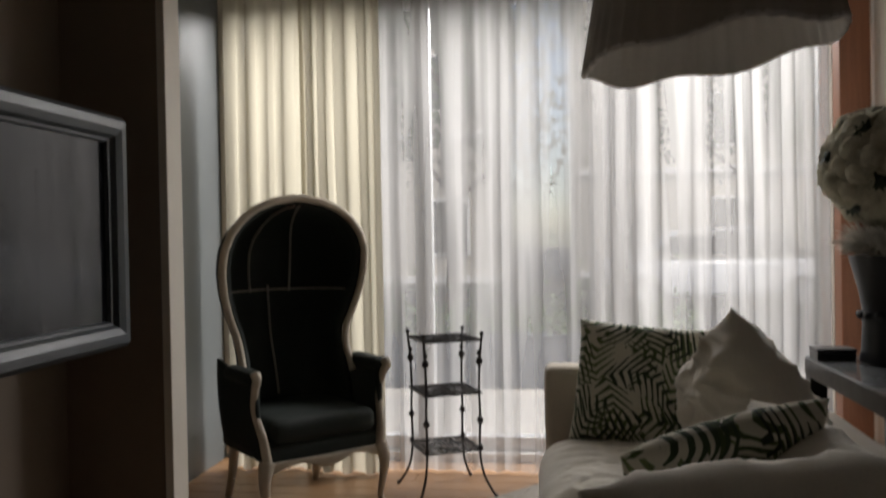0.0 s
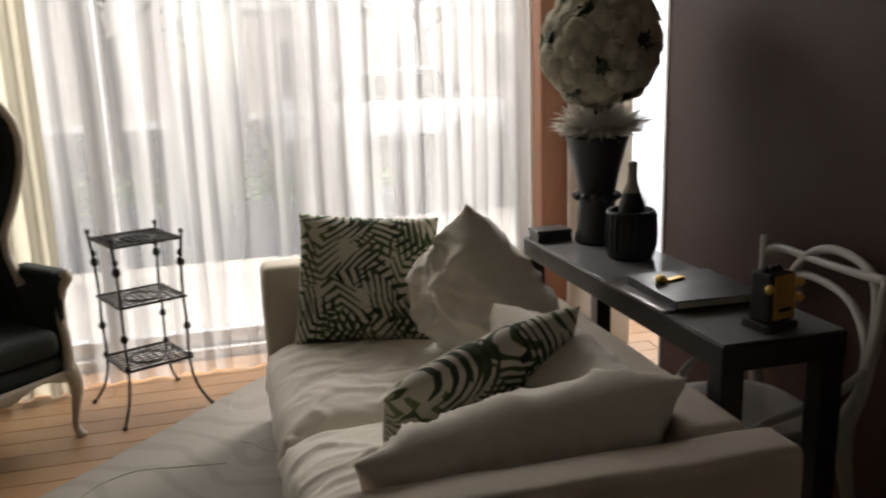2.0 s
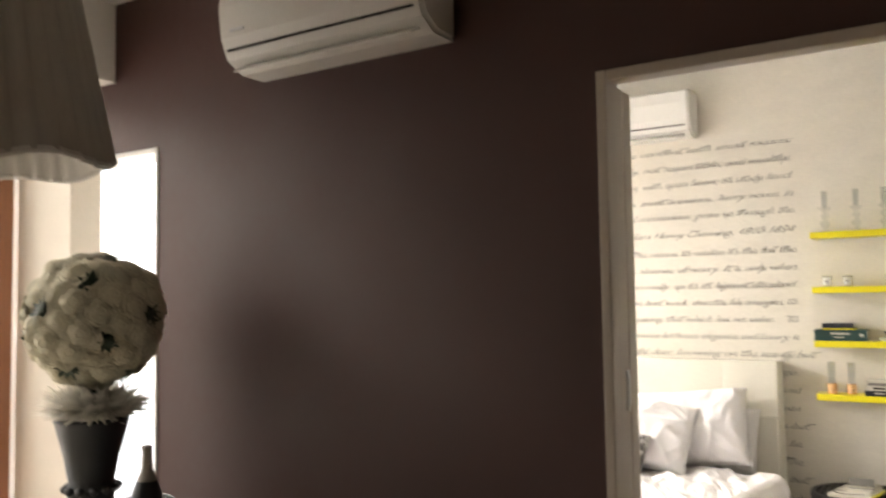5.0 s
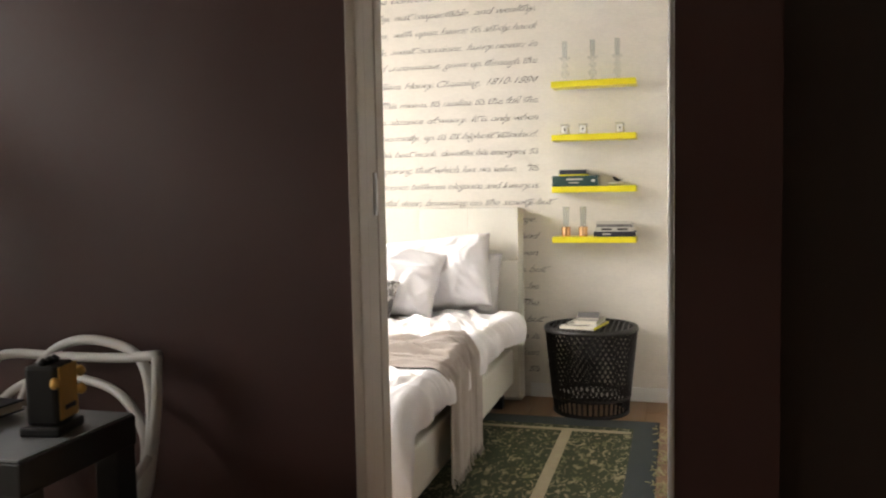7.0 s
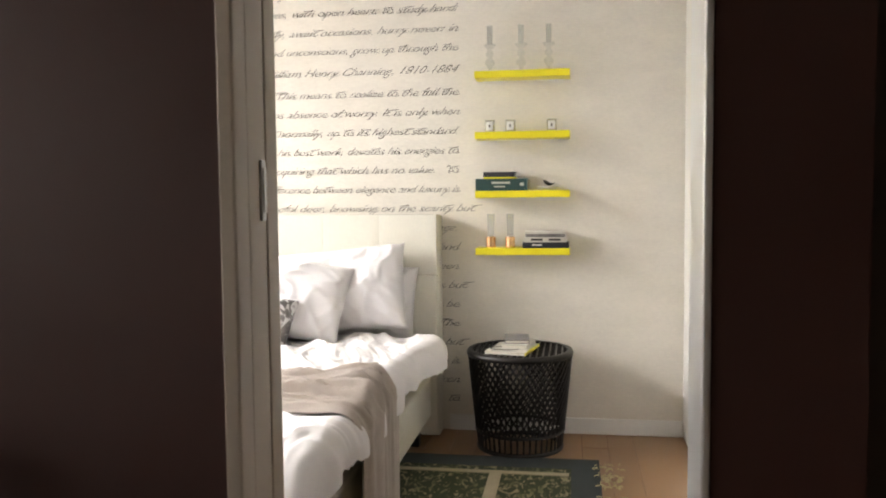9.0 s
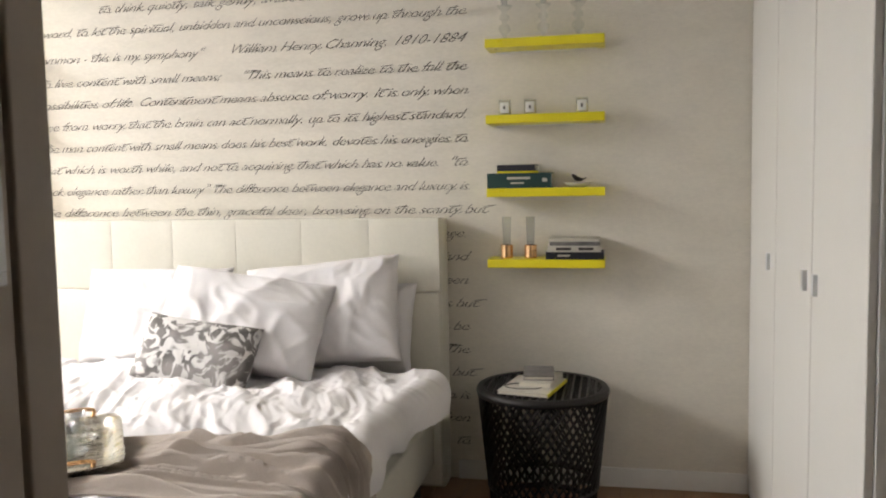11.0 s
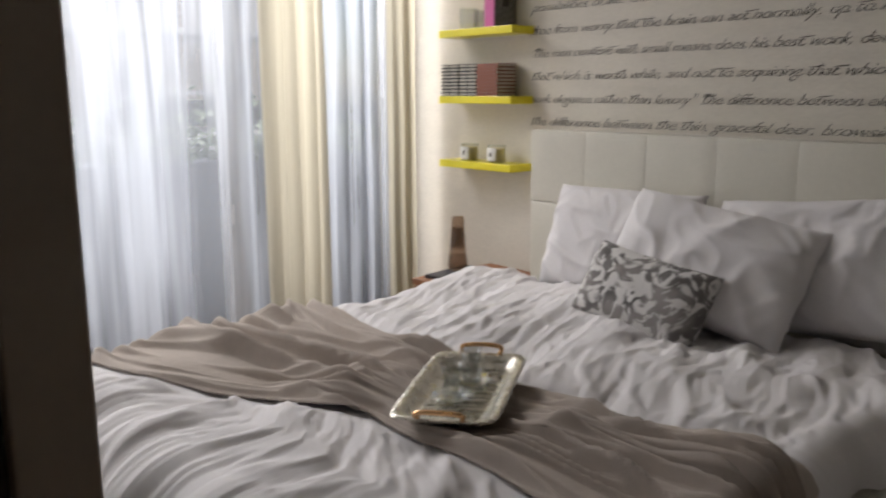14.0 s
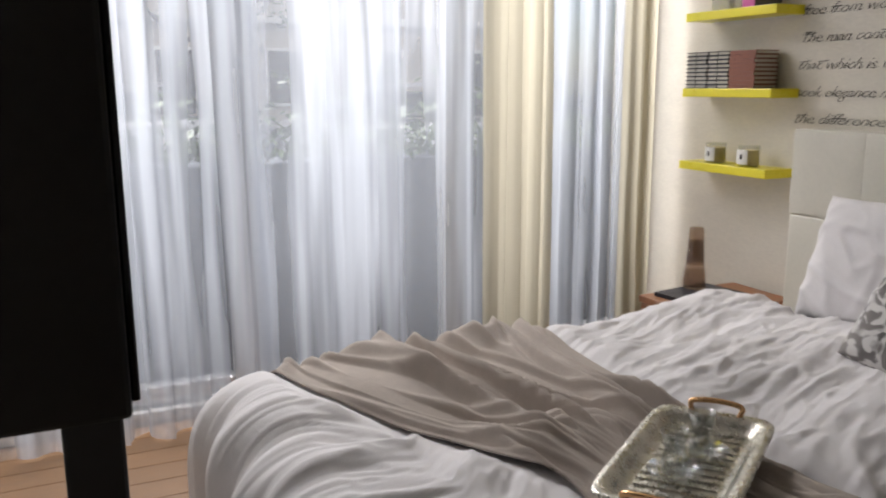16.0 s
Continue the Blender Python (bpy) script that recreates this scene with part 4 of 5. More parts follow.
for i in range(N):
    z = 1 - 2 * (i + 0.5) / N
    a = i * 2.39996
    d = Vector((math.sqrt(1 - z * z) * math.cos(a), math.sqrt(1 - z * z) * math.sin(a), z))
    leafy = i % 6 == 2
    o = new("leaf_tuft", tuft) if leafy else new("rose", rose)
    o.parent = ball
    s = rng.uniform(1.0, 1.3)
    lean = Vector((rng.uniform(-0.25, 0.25), rng.uniform(-0.25, 0.25), rng.uniform(-0.25, 0.25)))
    o.matrix_local = Matrix.Translation(d * (0.205 if leafy else rng.uniform(0.176, 0.194)) + Vector((0, 0, 0.342))) @ (d + lean).to_track_quat("Z", "Y").to_matrix().to_4x4() @ Matrix.Scale(s, 4)
fb = bmesh.new()
for i in range(1300):
    a, e = rng.uniform(0, 6.28), rng.uniform(0.75, 1.52)
    L = rng.uniform(0.07, 0.155)
    d = Vector((math.cos(a) * math.cos(e) * 1.1, math.sin(a) * math.cos(e) * 1.1, math.sin(e)))
    s = Vector((-math.sin(a), math.cos(a), rng.uniform(-0.6, 0.6))) * rng.uniform(0.004, 0.011)
    p = Vector((math.cos(a) * 0.055, math.sin(a) * 0.055, 0.015))
    rows = []
    for k in range(5):
        t = k / 4
        q = p + d * L * t + Vector((math.cos(a) * 0.03, math.sin(a) * 0.03, -0.05)) * t * t * (0.4 + 0.8 * math.cos(e)) + noise.noise_vector(Vector((i * 0.7, t, 0))) * 0.045 * t
        w = s * math.sin(math.pi * (0.15 + 0.85 * t)) if k < 4 else s * 0.1
        rows.append((fb.verts.new(q - w), fb.verts.new(q + w)))
    for (a0, a1), (b0, b1) in zip(rows, rows[1:]):
        fb.faces.new((a0, a1, b1, b0))
tagged(part("feather_ruff", fb, FEATHER, ball, "white feather ruff"), kind="stuff")
part("stem", tube([(0, 0, -0.18), (0, 0, 0.2)], 0.02, 8), LEAF, ball)

cooler = thing("wine_cooler", "black ribbed wine cooler on the desk", "wine cooler", pose(-0.375, 1.61, DZ))
part("bucket", lathe([(0, 0), (0.072, 0), (0.083, 0.02), (0.088, 0.09), (0.084, 0.165), (0.080, 0.172), (0.075, 0.165), (0.076, 0.05), (0, 0.03)], 32), BLACK_MATT, cooler, smooth=True)
for i in range(24):
    a = i * math.tau / 24
    part("rib", tube([(0.075 * math.cos(a), 0.075 * math.sin(a), 0.006), (0.087 * math.cos(a), 0.087 * math.sin(a), 0.05), (0.089 * math.cos(a), 0.089 * math.sin(a), 0.09), (0.085 * math.cos(a), 0.085 * math.sin(a), 0.16)], 0.004, 5), BLACK_MATT, cooler)
bottle = thing("bottle", "wine bottle with pale foil in the cooler", "bottle", pose(-0.372, 1.61, DZ + 0.03))
part("glass", lathe([(0, 0), (0.042, 0), (0.044, 0.01), (0.044, 0.16), (0.03, 0.20), (0.017, 0.235)], 24), BLACK_MATT, bottle, smooth=True)
part("foil", lathe([(0.031, 0.20), (0.018, 0.235), (0.0155, 0.29), (0.017, 0.295), (0.017, 0.305), (0, 0.307)], 24), PIPING, bottle, "dull silver foil", True)
case = thing("black_case", "flat black lidded case on the desk end", "case", pose(-0.52, 1.99, DZ))
part("base", box(-0.07, 0.07, -0.05, 0.05, 0, 0.028, 0.003), LACQUER, case)
part("lid", box(-0.072, 0.072, -0.052, 0.052, 0.030, 0.046, 0.004), LACQUER, case)
book("book", "large thin grey magazine on the desk", -0.46, 1.17, DZ, 0.30, 0.36, 0.008, 2, PHOTO)
book("book", "large black coffee table book on the desk", -0.43, 1.12, DZ + 0.008, 0.27, 0.30, 0.026, -2, NAVY)
op = thing("letter_opener", "gold handled ornament on the black book", "ornament", pose(-0.47, 1.17, DZ + 0.034, 0, 0, 20))
part("blade", box(-0.02, 0.05, -0.012, 0.012, 0, 0.008, 0.003), GOLD, op)
part("grip", lathe([(0, 0), (0.016, 0.003), (0.019, 0.014), (0.012, 0.024), (0, 0.027)], 16, at=(-0.045, 0.0, 0)), GOLD, op, "gold ring grip", True)
mill = thing("tabletop_machine", "small black and gold tabletop machine", "ornament", pose(-0.405, 0.795, DZ, 0, 0, 12))
part("foot", box(-0.055, 0.055, -0.045, 0.045, 0, 0.022, 0.006), LACQUER, mill)
part("body", box(-0.042, 0.042, -0.034, 0.034, 0.022, 0.15, 0.008), LACQUER, mill)
part("front_panel", box(-0.030, 0.042, -0.038, -0.034, 0.03, 0.145, 0.001), GOLD, mill, "gold front panel")
part("side_panel", box(0.042, 0.046, -0.03, 0.03, 0.05, 0.14, 0.001), GOLD, mill, "gold side panel")
part("slot_plate", box(-0.014, 0.028, -0.041, -0.038, 0.050, 0.060, 0.001), LACQUER, mill)
for x, z in ((-0.050, 0.115), (0.056, 0.12), (0.056, 0.08)):
    k = part("dial", lathe([(0, 0), (0.012, 0), (0.013, 0.006), (0.006, 0.014), (0, 0.014)], 14), GOLD, mill, "gold dial", True)
    k.matrix_local = pose(x, -0.034, z, 90, 0, 0)
for x in (-0.025, 0.0, 0.02):
    part("cap", lathe([(0, 0), (0.009, 0), (0.012, 0.008), (0, 0.018)], 12, at=(x, 0.0, 0.148)), LACQUER, mill, smooth=True)


def loop_chair(m):
    """A moulded chair whose back is three looping bars; local y points out of the seat's front."""
    c = thing("looped_chair", "white moulded chair with looping bar back", "chair", m)

    def f(u, v):
        a, r = u * math.tau, v
        return (0.21 * r * math.copysign(abs(math.cos(a)) ** 0.7, math.cos(a)), 0.02 + 0.20 * r * math.copysign(abs(math.sin(a)) ** 0.7, math.sin(a)), 0.455 + 0.012 * r * r)
    part("seat", surface(f, 36, 8, thick=0.025), PLASTIC, c, smooth=True)
    for sx in (-1, 1):
        part("leg", tube(smooth_line([(sx * 0.17, 0.17, 0.45), (sx * 0.19, 0.20, 0.2), (sx * 0.20, 0.215, 0.0)]), lambda q: 0.030 - 0.014 * q, 10), PLASTIC, c, smooth=True)
        part("leg", tube(smooth_line([(sx * 0.292, -0.205, 0.945), (sx * 0.285, -0.20, 0.80), (sx * 0.262, -0.185, 0.62), (sx * 0.228, -0.165, 0.47), (sx * 0.238, -0.19, 0.25), (sx * 0.255, -0.235, 0.0)]), lambda q: 0.013 + 0.012 * math.exp(-((q - 0.6) / 0.22) ** 2), 10), PLASTIC, c, smooth=True)
        part("arm_bar", tube(smooth_line([(sx * 0.272, -0.19, 0.68), (sx * 0.268, -0.08, 0.60), (sx * 0.235, 0.06, 0.53), (sx * 0.19, 0.14, 0.465)]), 0.012, 8), PLASTIC, c, smooth=True)
    part("back_bar", tube(smooth_line([(-0.296, -0.205, 0.945), (-0.15, -0.225, 0.925), (0.05, -0.232, 0.915), (0.22, -0.222, 0.915), (0.285, -0.21, 0.885), (0.288, -0.20, 0.80)]), 0.014, 8), PLASTIC, c, smooth=True)
    part("back_bar", tube(smooth_line([(-0.262, -0.185, 0.62), (-0.272, -0.20, 0.80), (-0.225, -0.222, 0.925), (-0.10, -0.236, 0.965), (0.03, -0.236, 0.955), (0.12, -0.225, 0.89), (0.18, -0.20, 0.76), (0.235, -0.17, 0.58)]), 0.014, 8), PLASTIC, c, smooth=True)
    part("back_bar", tube(smooth_line([(-0.255, -0.18, 0.60), (-0.245, -0.20, 0.73), (-0.15, -0.222, 0.825), (0.0, -0.235, 0.855), (0.14, -0.225, 0.845), (0.25, -0.205, 0.77), (0.262, -0.185, 0.62)]), 0.013, 8), PLASTIC, c, smooth=True)
    return c


loop_chair(pose(-0.285, 1.045, 0, 0, 0, 84) @ Matrix.Diagonal((1, 1, 0.94, 1)))


def air_conditioner(m, label):
    a = thing("air_conditioner", label, "air conditioner", m)
    prof = [(0.0, 0.0), (0.10, 0.0), (0.165, 0.035), (0.195, 0.10), (0.205, 0.20), (0.195, 0.27), (0.16, 0.285), (0.0, 0.285)]
    b = bmesh.new()
    ends = [[b.verts.new((x, d, z)) for d, z in prof] for x in (-0.40, 0.40)]
    for i in range(len(prof)):
        k = (i + 1) % len(prof)
        b.faces.new((ends[0][i], ends[0][k], ends[1][k], ends[1][i]))
    b.faces.new(ends[0])
    b.faces.new(ends[1][::-1])
    bmesh.ops.bevel(b, geom=[e for e in b.edges if abs(e.verts[0].co.x - e.verts[1].co.x) < 1e-4], offset=0.012, segments=3, affect="EDGES")
    part("body", b, WHITE_GLOSS, a)
    sl = box(-0.34, 0.34, -0.004, 0.004, -0.035, 0.035)
    f = part("flap", box(-0.355, 0.355, -0.004, 0.003, -0.04, 0.04, 0.002), WHITE_GLOSS, a)
    f.matrix_local = pose(0, 0.134, 0.012, 62, 0, 0)
    sl.free()
    s = part("slot", box(-0.37, 0.37, -0.002, 0.002, -0.0035, 0.0035), SLIT, a, "dark air slot")
    s.matrix_local = pose(0, 0.182, 0.062, 20, 0, 0)
    part("badge", box(0.28, 0.34, 0.196, 0.2015, 0.115, 0.125), LIP, a)
    part("end_cap", box(0.392, 0.404, 0.02, 0.15, 0.04, 0.26, 0.004), LIP, a, "grey end cap")
    return a


air_conditioner(pose(0, 1.09, 2.315, 0, 0, 90), "white wall mounted air conditioner on the brown wall")

# pendant lamp
lamp = thing("pendant_lamp", "large pale fabric pendant lamp with wavy hem", "lamp", pose(-1.03, 1.60, 0))


def hem(a):
    return 1.885 + 0.05 * math.cos(a) + 0.015 * math.cos(6 * (a + 0.42))


def shade_at(u, v, grow=0.0):
    a = u * math.tau
    z = hem(a) + (2.50 - hem(a)) * v
    r = 0.43 - 0.12 * v + 0.006 * math.sin(a * 44) + grow
    return (r * math.cos(a), r * math.sin(a), z)


part("shade", surface(lambda u, v: shade_at(u, v), 176, 8), SHADE, lamp, smooth=True)
part("lining", surface(lambda u, v: shade_at(u, v, -0.014), 176, 8), SHADE_IN, lamp, "white lining", True)
part("hem_band", tube([shade_at(i / 96, 0.0, -0.006) for i in range(96)], 0.010, 6, closed=True), SHADE_IN, lamp)
part("ring", tube([(0.30 * math.cos(i * math.tau / 40), 0.30 * math.sin(i * math.tau / 40), 2.49) for i in range(40)], 0.004, 6, closed=True), LIP, lamp)
part("cord", tube([(0, 0, 2.40), (0, 0, ZC)], 0.005, 6), WHITE, lamp)
for a in range(3):
    part("spoke", tube([(0, 0, 2.49), (0.30 * math.cos(a * 2.09), 0.30 * math.sin(a * 2.09), 2.49)], 0.003, 6), LIP, lamp)
part("canopy", lathe([(0, 0), (0.05, 0), (0.05, -0.02), (0, -0.03)], 20, at=(0, 0, ZC)), WHITE, lamp)

# framed screen on a wall bracket
scr = thing("framed_screen", "dark screen in a wide blue grey frame", "television", pose(-3.15, 1.08, 1.31, 0, 0, 0))
HW, HH = 0.45, 0.42

def frame_at(u, v):
    prof = [(0.0, -0.03), (0.0, 0.015), (0.02, 0.04), (0.05, 0.042), (0.075, 0.03), (0.085, 0.012), (0.095, 0.010), (0.10, -0.005)]
    i = min(int(v * (len(prof) - 1)), len(prof) - 2)
    t = v * (len(prof) - 1) - i
    o, x = (prof[i][k] + (prof[i + 1][k] - prof[i][k]) * t for k in (0, 1))
    w, h = HW - o, HH - o
    s = u * 4
    k, q = int(s) % 4, s - int(s)
    c = [(-w, -h), (w, -h), (w, h), (-w, h), (-w, -h)]
    return (x, c[k][0] + (c[k + 1][0] - c[k][0]) * q, c[k][1] + (c[k + 1][1] - c[k][1]) * q)


part("frame", surface(frame_at, 4, 7), SLATE, scr, "wide blue grey moulded frame")
part("screen", box(-0.02, -0.004, -HW + 0.09, HW - 0.09, -HH + 0.09, HH - 0.09), SCREEN, scr)
part("back", box(-0.06, -0.03, -HW + 0.02, HW - 0.02, -HH + 0.02, HH - 0.02, 0.004), TV_CASE, scr)
part("bracket", box(-0.36, -0.06, -0.06, 0.06, -0.10, 0.10, 0.006), TV_CASE, scr)


# ---- bedroom ----
# handwriting on the wallpaper
paper = thing("wall_lettering", "lines of dark handwriting on pale wallpaper", "lettering", pose(0, 0, 0))
YL, YR = 2.40, 0.315
FACE = Matrix(((0, 0, -1, 0), (-1, 0, 0, 0), (0, 1, 0, 0), (0, 0, 0, 1)))


def line(words, z, y0=YL, width=0.0, right=False):
    writing("line", words, INK, paper, Matrix.Translation((XT - 0.0007, y0, z)) @ FACE, width, 0.072, right)


for k, (words, a, b) in enumerate((
        ("To live content with small means;     \"This means to realize to the full the", 0.0, 1.0),
        ("possibilities of life. Contentment means absence of worry. It is only when", 0.0, 1.0),
        ("free from worry that the brain can act normally, up to its highest standard.", 0.0, 1.0),
        ("The man content with small means does his best work, devotes his energies to", 0.0, 1.0),
        ("that which is worth while, and not to acquiring that which has no value.  \"to", 0.0, 1.0),
        ("seek elegance rather than luxury\" The difference between elegance and luxury is", 0.0, 1.0),
        ("the difference between the thin, graceful deer, browsing on the scanty but", 0.0, 1.04))):
    line(words, 1.797 - 0.1025 * k, YL, (YL - YR) * b)
line("common - this is my symphony\"", 1.908, YL, 0.86)
line("William Henry Channing, 1810-1884", 1.915, 1.40, 1.08)
line("a word, to let the spiritual, unbidden and unconscious, grow up through the", 2.03, YL, YL - YR)
line("to think quietly, talk gently, await occasions, hurry never; in", 2.13, 2.05, 2.05 - YR)
line("to babes and sages, with open heart; to study hard;", 2.235, 1.80, 1.80 - YR)
line("to be worthy, not respectable, and wealthy,", 2.34, 1.65, 1.65 - YR)
line("To live content with small means;", 2.445, 1.50, 1.50 - YR)
for k, (words, out) in enumerate((("herbage.", 0), ("it and", 0), ("between", 0), ("is but", 0.04), ("to be", 0), ("\". The", 0), ("but", 0.02), ("who is", 0), ("children", 0), ("in, to", 0))):
    line(words, 1.078 - 0.1025 * k, YR - out, 0, True)


# shelves
def shelf(y0, y1, z, label, group):
    s = thing("wall_shelf", label, "shelf", pose(XT, (y0 + y1) / 2, z), group)
    w = (y1 - y0) / 2
    part("board", box(-0.148, 0, -w, w, -0.036, 0, 0.003), YELLOW, s)
    part("batten", box(-0.02, -0.002, -w + 0.03, w - 0.03, -0.040, -0.036), WHITE, s)


RZ = (1.895, 1.588, 1.287, 0.993)
LZ = (1.945, 1.632, 1.315, 1.000)
RY = (-0.282, 0.20)
LY = (2.38, 2.885)
for z in RZ:
    shelf(*RY, z, "thick yellow lacquered wall shelf", "shelves by the basket table")
for z in LZ:
    shelf(*LY, z, "thick yellow lacquered wall shelf", "shelves by the window")


def at_shelf(x, y, z):
    return (XT - 0.148 + x, y, z)


def goblet(x, y, z):
    g = thing("glass_candle_holder", "clear glass candle holder with bulbs", "candle holder", pose(x, y, z), "glass candle holders")
    part("stem", lathe([(0, 0), (0.026, 0), (0.024, 0.006), (0.008, 0.012), (0.008, 0.02), (0.024, 0.04), (0.024, 0.055), (0.008, 0.072), (0.02, 0.086), (0.02, 0.098), (0.008, 0.112), (0.03, 0.135), (0.031, 0.14), (0, 0.138)], 24), GLASS, g, smooth=True)
    part("chimney", lathe([(0.012, 0.141), (0.015, 0.17), (0.015, 0.235), (0.0135, 0.235), (0.0135, 0.17), (0.011, 0.143)], 20), GLASS, g, smooth=True)


for y in (0.125, -0.035, -0.175):
    goblet(*at_shelf(0.06, y, RZ[0]))


def candle(x, y, z, r, h, label, group, wax=0.6):
    c = thing("candle_jar", label, "candle", pose(x, y, z), group)
    part("jar", lathe([(0, 0), (r, 0), (r, h), (r - 0.003, h), (r - 0.003, 0.006), (0, 0.006)], 28), GLASS, c, smooth=True)
    part("wax", lathe([(0, 0.0065), (r - 0.0035, 0.0065), (r - 0.0035, h * wax), (0, h * wax - 0.002)], 24), WAX, c)
    lb = surface(lambda u, v: (-(r + 0.0008) * math.cos(-0.55 + 1.1 * u), (r + 0.0008) * math.sin(-0.75 + 1.5 * u), h * (0.12 + 0.7 * v)), 8, 2)
    l = part("paper_label", lb, WHITE, c, "white paper label")
    part("mark", surface(lambda u, v: (-(r + 0.0016) * math.cos(-0.14 + 0.28 * u), (r + 0.0016) * math.sin(-0.14 + 0.28 * u), h * (0.36 + 0.24 * v)), 6, 2), INK, l, "dark oval print")


for y in (0.125, 0.02, -0.19):
    candle(*at_shelf(0.05, y, RZ[1]), 0.026, 0.062, "small white scented candle in a glass", "small candles")
for y in (2.72, 2.53):
    candle(*at_shelf(0.060, y, LZ[3]), 0.043, 0.085, "scented candle jar with a white label", "candle jars", 0.8)

# right shelf three: books and bird dish
book("book", "thick dark teal cloth book with pale lettering", XT - 0.075, 0.065, RZ[2], 0.13, 0.265, 0.062, 0, TEAL, group="shelf books")
tl = thing("spine_label", "pale title bars on a teal book spine", "label", pose(0, 0, 0))
part("bar", box(XT - 0.1415, XT - 0.1403, 0.02, 0.115, RZ[2] + 0.036, RZ[2] + 0.046), PALE_BOOK, tl)
part("bar", box(XT - 0.1415, XT - 0.1403, 0.045, 0.10, RZ[2] + 0.018, RZ[2] + 0.024), PALE_BOOK, tl)
part("bar", box(XT - 0.1415, XT - 0.1403, -0.05, -0.03, RZ[2] + 0.025, RZ[2] + 0.040), PALE_BOOK, tl)
book("book", "thin yellow paperback on the teal book", XT - 0.075, 0.075, RZ[2] + 0.0622, 0.11, 0.17, 0.008, 3, YELLOW, group="shelf books")
book("book", "small black boxed book lying aslant", XT - 0.075, 0.075, RZ[2] + 0.0704, 0.10, 0.16, 0.026, -5, NAVY, group="shelf books")
dish = thing("bird_dish", "small white dish with a bird figure", "dish", pose(XT - 0.085, -0.17, RZ[2]))
part("bowl", lathe([(0, 0), (0.03, 0), (0.055, 0.016), (0.057, 0.02), (0.052, 0.018), (0, 0.008)], 28), WHITE_GLOSS, dish, smooth=True)
part("bird", tube(smooth_line([(0, 0.024, 0.052), (0, 0.014, 0.045), (0, 0.0, 0.034), (0, -0.018, 0.032), (0, -0.036, 0.038)]), lambda q: 0.002 + 0.0075 * math.sin(min(q * 1.15, 1) * math.pi), 8), IRON, dish, "small dark bird", True)
# right shelf four
for y in (0.125, 0.025):
    t = thing("tube_vase", "copper cup with a clear glass tube", "vase", pose(*at_shelf(0.06, y, RZ[3])), "copper tube vases")
    part("cup", lathe([(0, 0), (0.024, 0), (0.026, 0.004), (0.026, 0.056), (0.023, 0.056), (0.022, 0.01), (0, 0.008)], 28), COPPER, t)
    part("glass_tube", lathe([(0.015, 0.012), (0.017, 0.08), (0.020, 0.175), (0.0185, 0.175), (0.0155, 0.08), (0.0135, 0.013), (0, 0.013)], 24), GLASS, t, smooth=True)
for i, (h, w, cov, lab) in enumerate(((0.030, 0.235, NAVY, "black book with a white title bar"), (0.026, 0.215, PALE_BOOK, "pale book with two dark bars"), (0.016, 0.20, PHOTO, "grey magazine lying on books"), (0.012, 0.205, PALE_BOOK, "thin pale paperback on a stack"))):
    z = RZ[3] + (0, 0.030, 0.056, 0.072)[i] + 0.0003 * i
    book("book", lab, XT - 0.08, -0.16 + 0.004 * (i % 2), z, 0.135, w, h, (0, 1, -2, 1)[i], cov, group="shelf books")
sb = thing("spine_label", "printed bars on the stacked book spines", "label", pose(0, 0, 0))
part("bar", box(XT - 0.1490, XT - 0.1476, -0.14, -0.09, RZ[3] + 0.012, RZ[3] + 0.020), PALE_BOOK, sb)
part("bar", box(XT - 0.1500, XT - 0.1477, -0.145, -0.085, RZ[3] + 0.038, RZ[3] + 0.049), INK, sb)
part("bar", box(XT - 0.1500, XT - 0.1477, -0.235, -0.175, RZ[3] + 0.038, RZ[3] + 0.049), INK, sb)

# left shelves
book("book", "black flat book on the top shelf", XT - 0.08, 2.79, LZ[0], 0.12, 0.17, 0.018, 0, NAVY, group="shelf books")
book("book", "dark flat book on another", XT - 0.08, 2.785, LZ[0] + 0.0183, 0.11, 0.15, 0.010, 3, PHOTO, group="shelf books")
for y in (2.64, 2.53):
    t = thing("tumbler", "clear glass tumbler on a yellow shelf", "glass", pose(*at_shelf(0.06, y, LZ[0])), "tumblers")
    part("glass", lathe([(0, 0), (0.036, 0), (0.036, 0.085), (0.034, 0.085), (0.034, 0.008), (0, 0.008)], 28), GLASS, t, smooth=True)
up = thing("book", "standing book with pink spine and photo cover", "book", pose(XT - 0.073, 2.53, LZ[1]), "shelf books")
part("spine", box(-0.07, -0.066, -0.03, 0.035, 0, 0.225, 0.001), PINK, up, "pink spine")
part("cover", box(-0.066, 0.07, -0.034, -0.030, 0, 0.225), PHOTO, up, "grey photograph cover")
part("cover", box(-0.066, 0.07, 0.031, 0.035, 0, 0.225), PINK, up)
part("page_block", box(-0.065, 0.066, -0.0295, 0.0305, 0.004, 0.221), PAPER, up)
part("picture", box(-0.02, 0.02, -0.0352, -0.0345, 0.09, 0.19), INK, up, "dark printed figure")
for y, r, h in ((2.735, 0.044, 0.10), (2.655, 0.03, 0.085)):
    t = thing("glass_jar", "clear glass jar on a yellow shelf", "jar", pose(*at_shelf(0.065, y, LZ[1])), "glass jars")
    part("glass", lathe([(0, 0), (r, 0), (r + 0.003, h * 0.5), (r, h), (r - 0.0025, h), (r, h * 0.5), (r - 0.003, 0.008), (0, 0.008)], 28), GLASS, t, smooth=True)
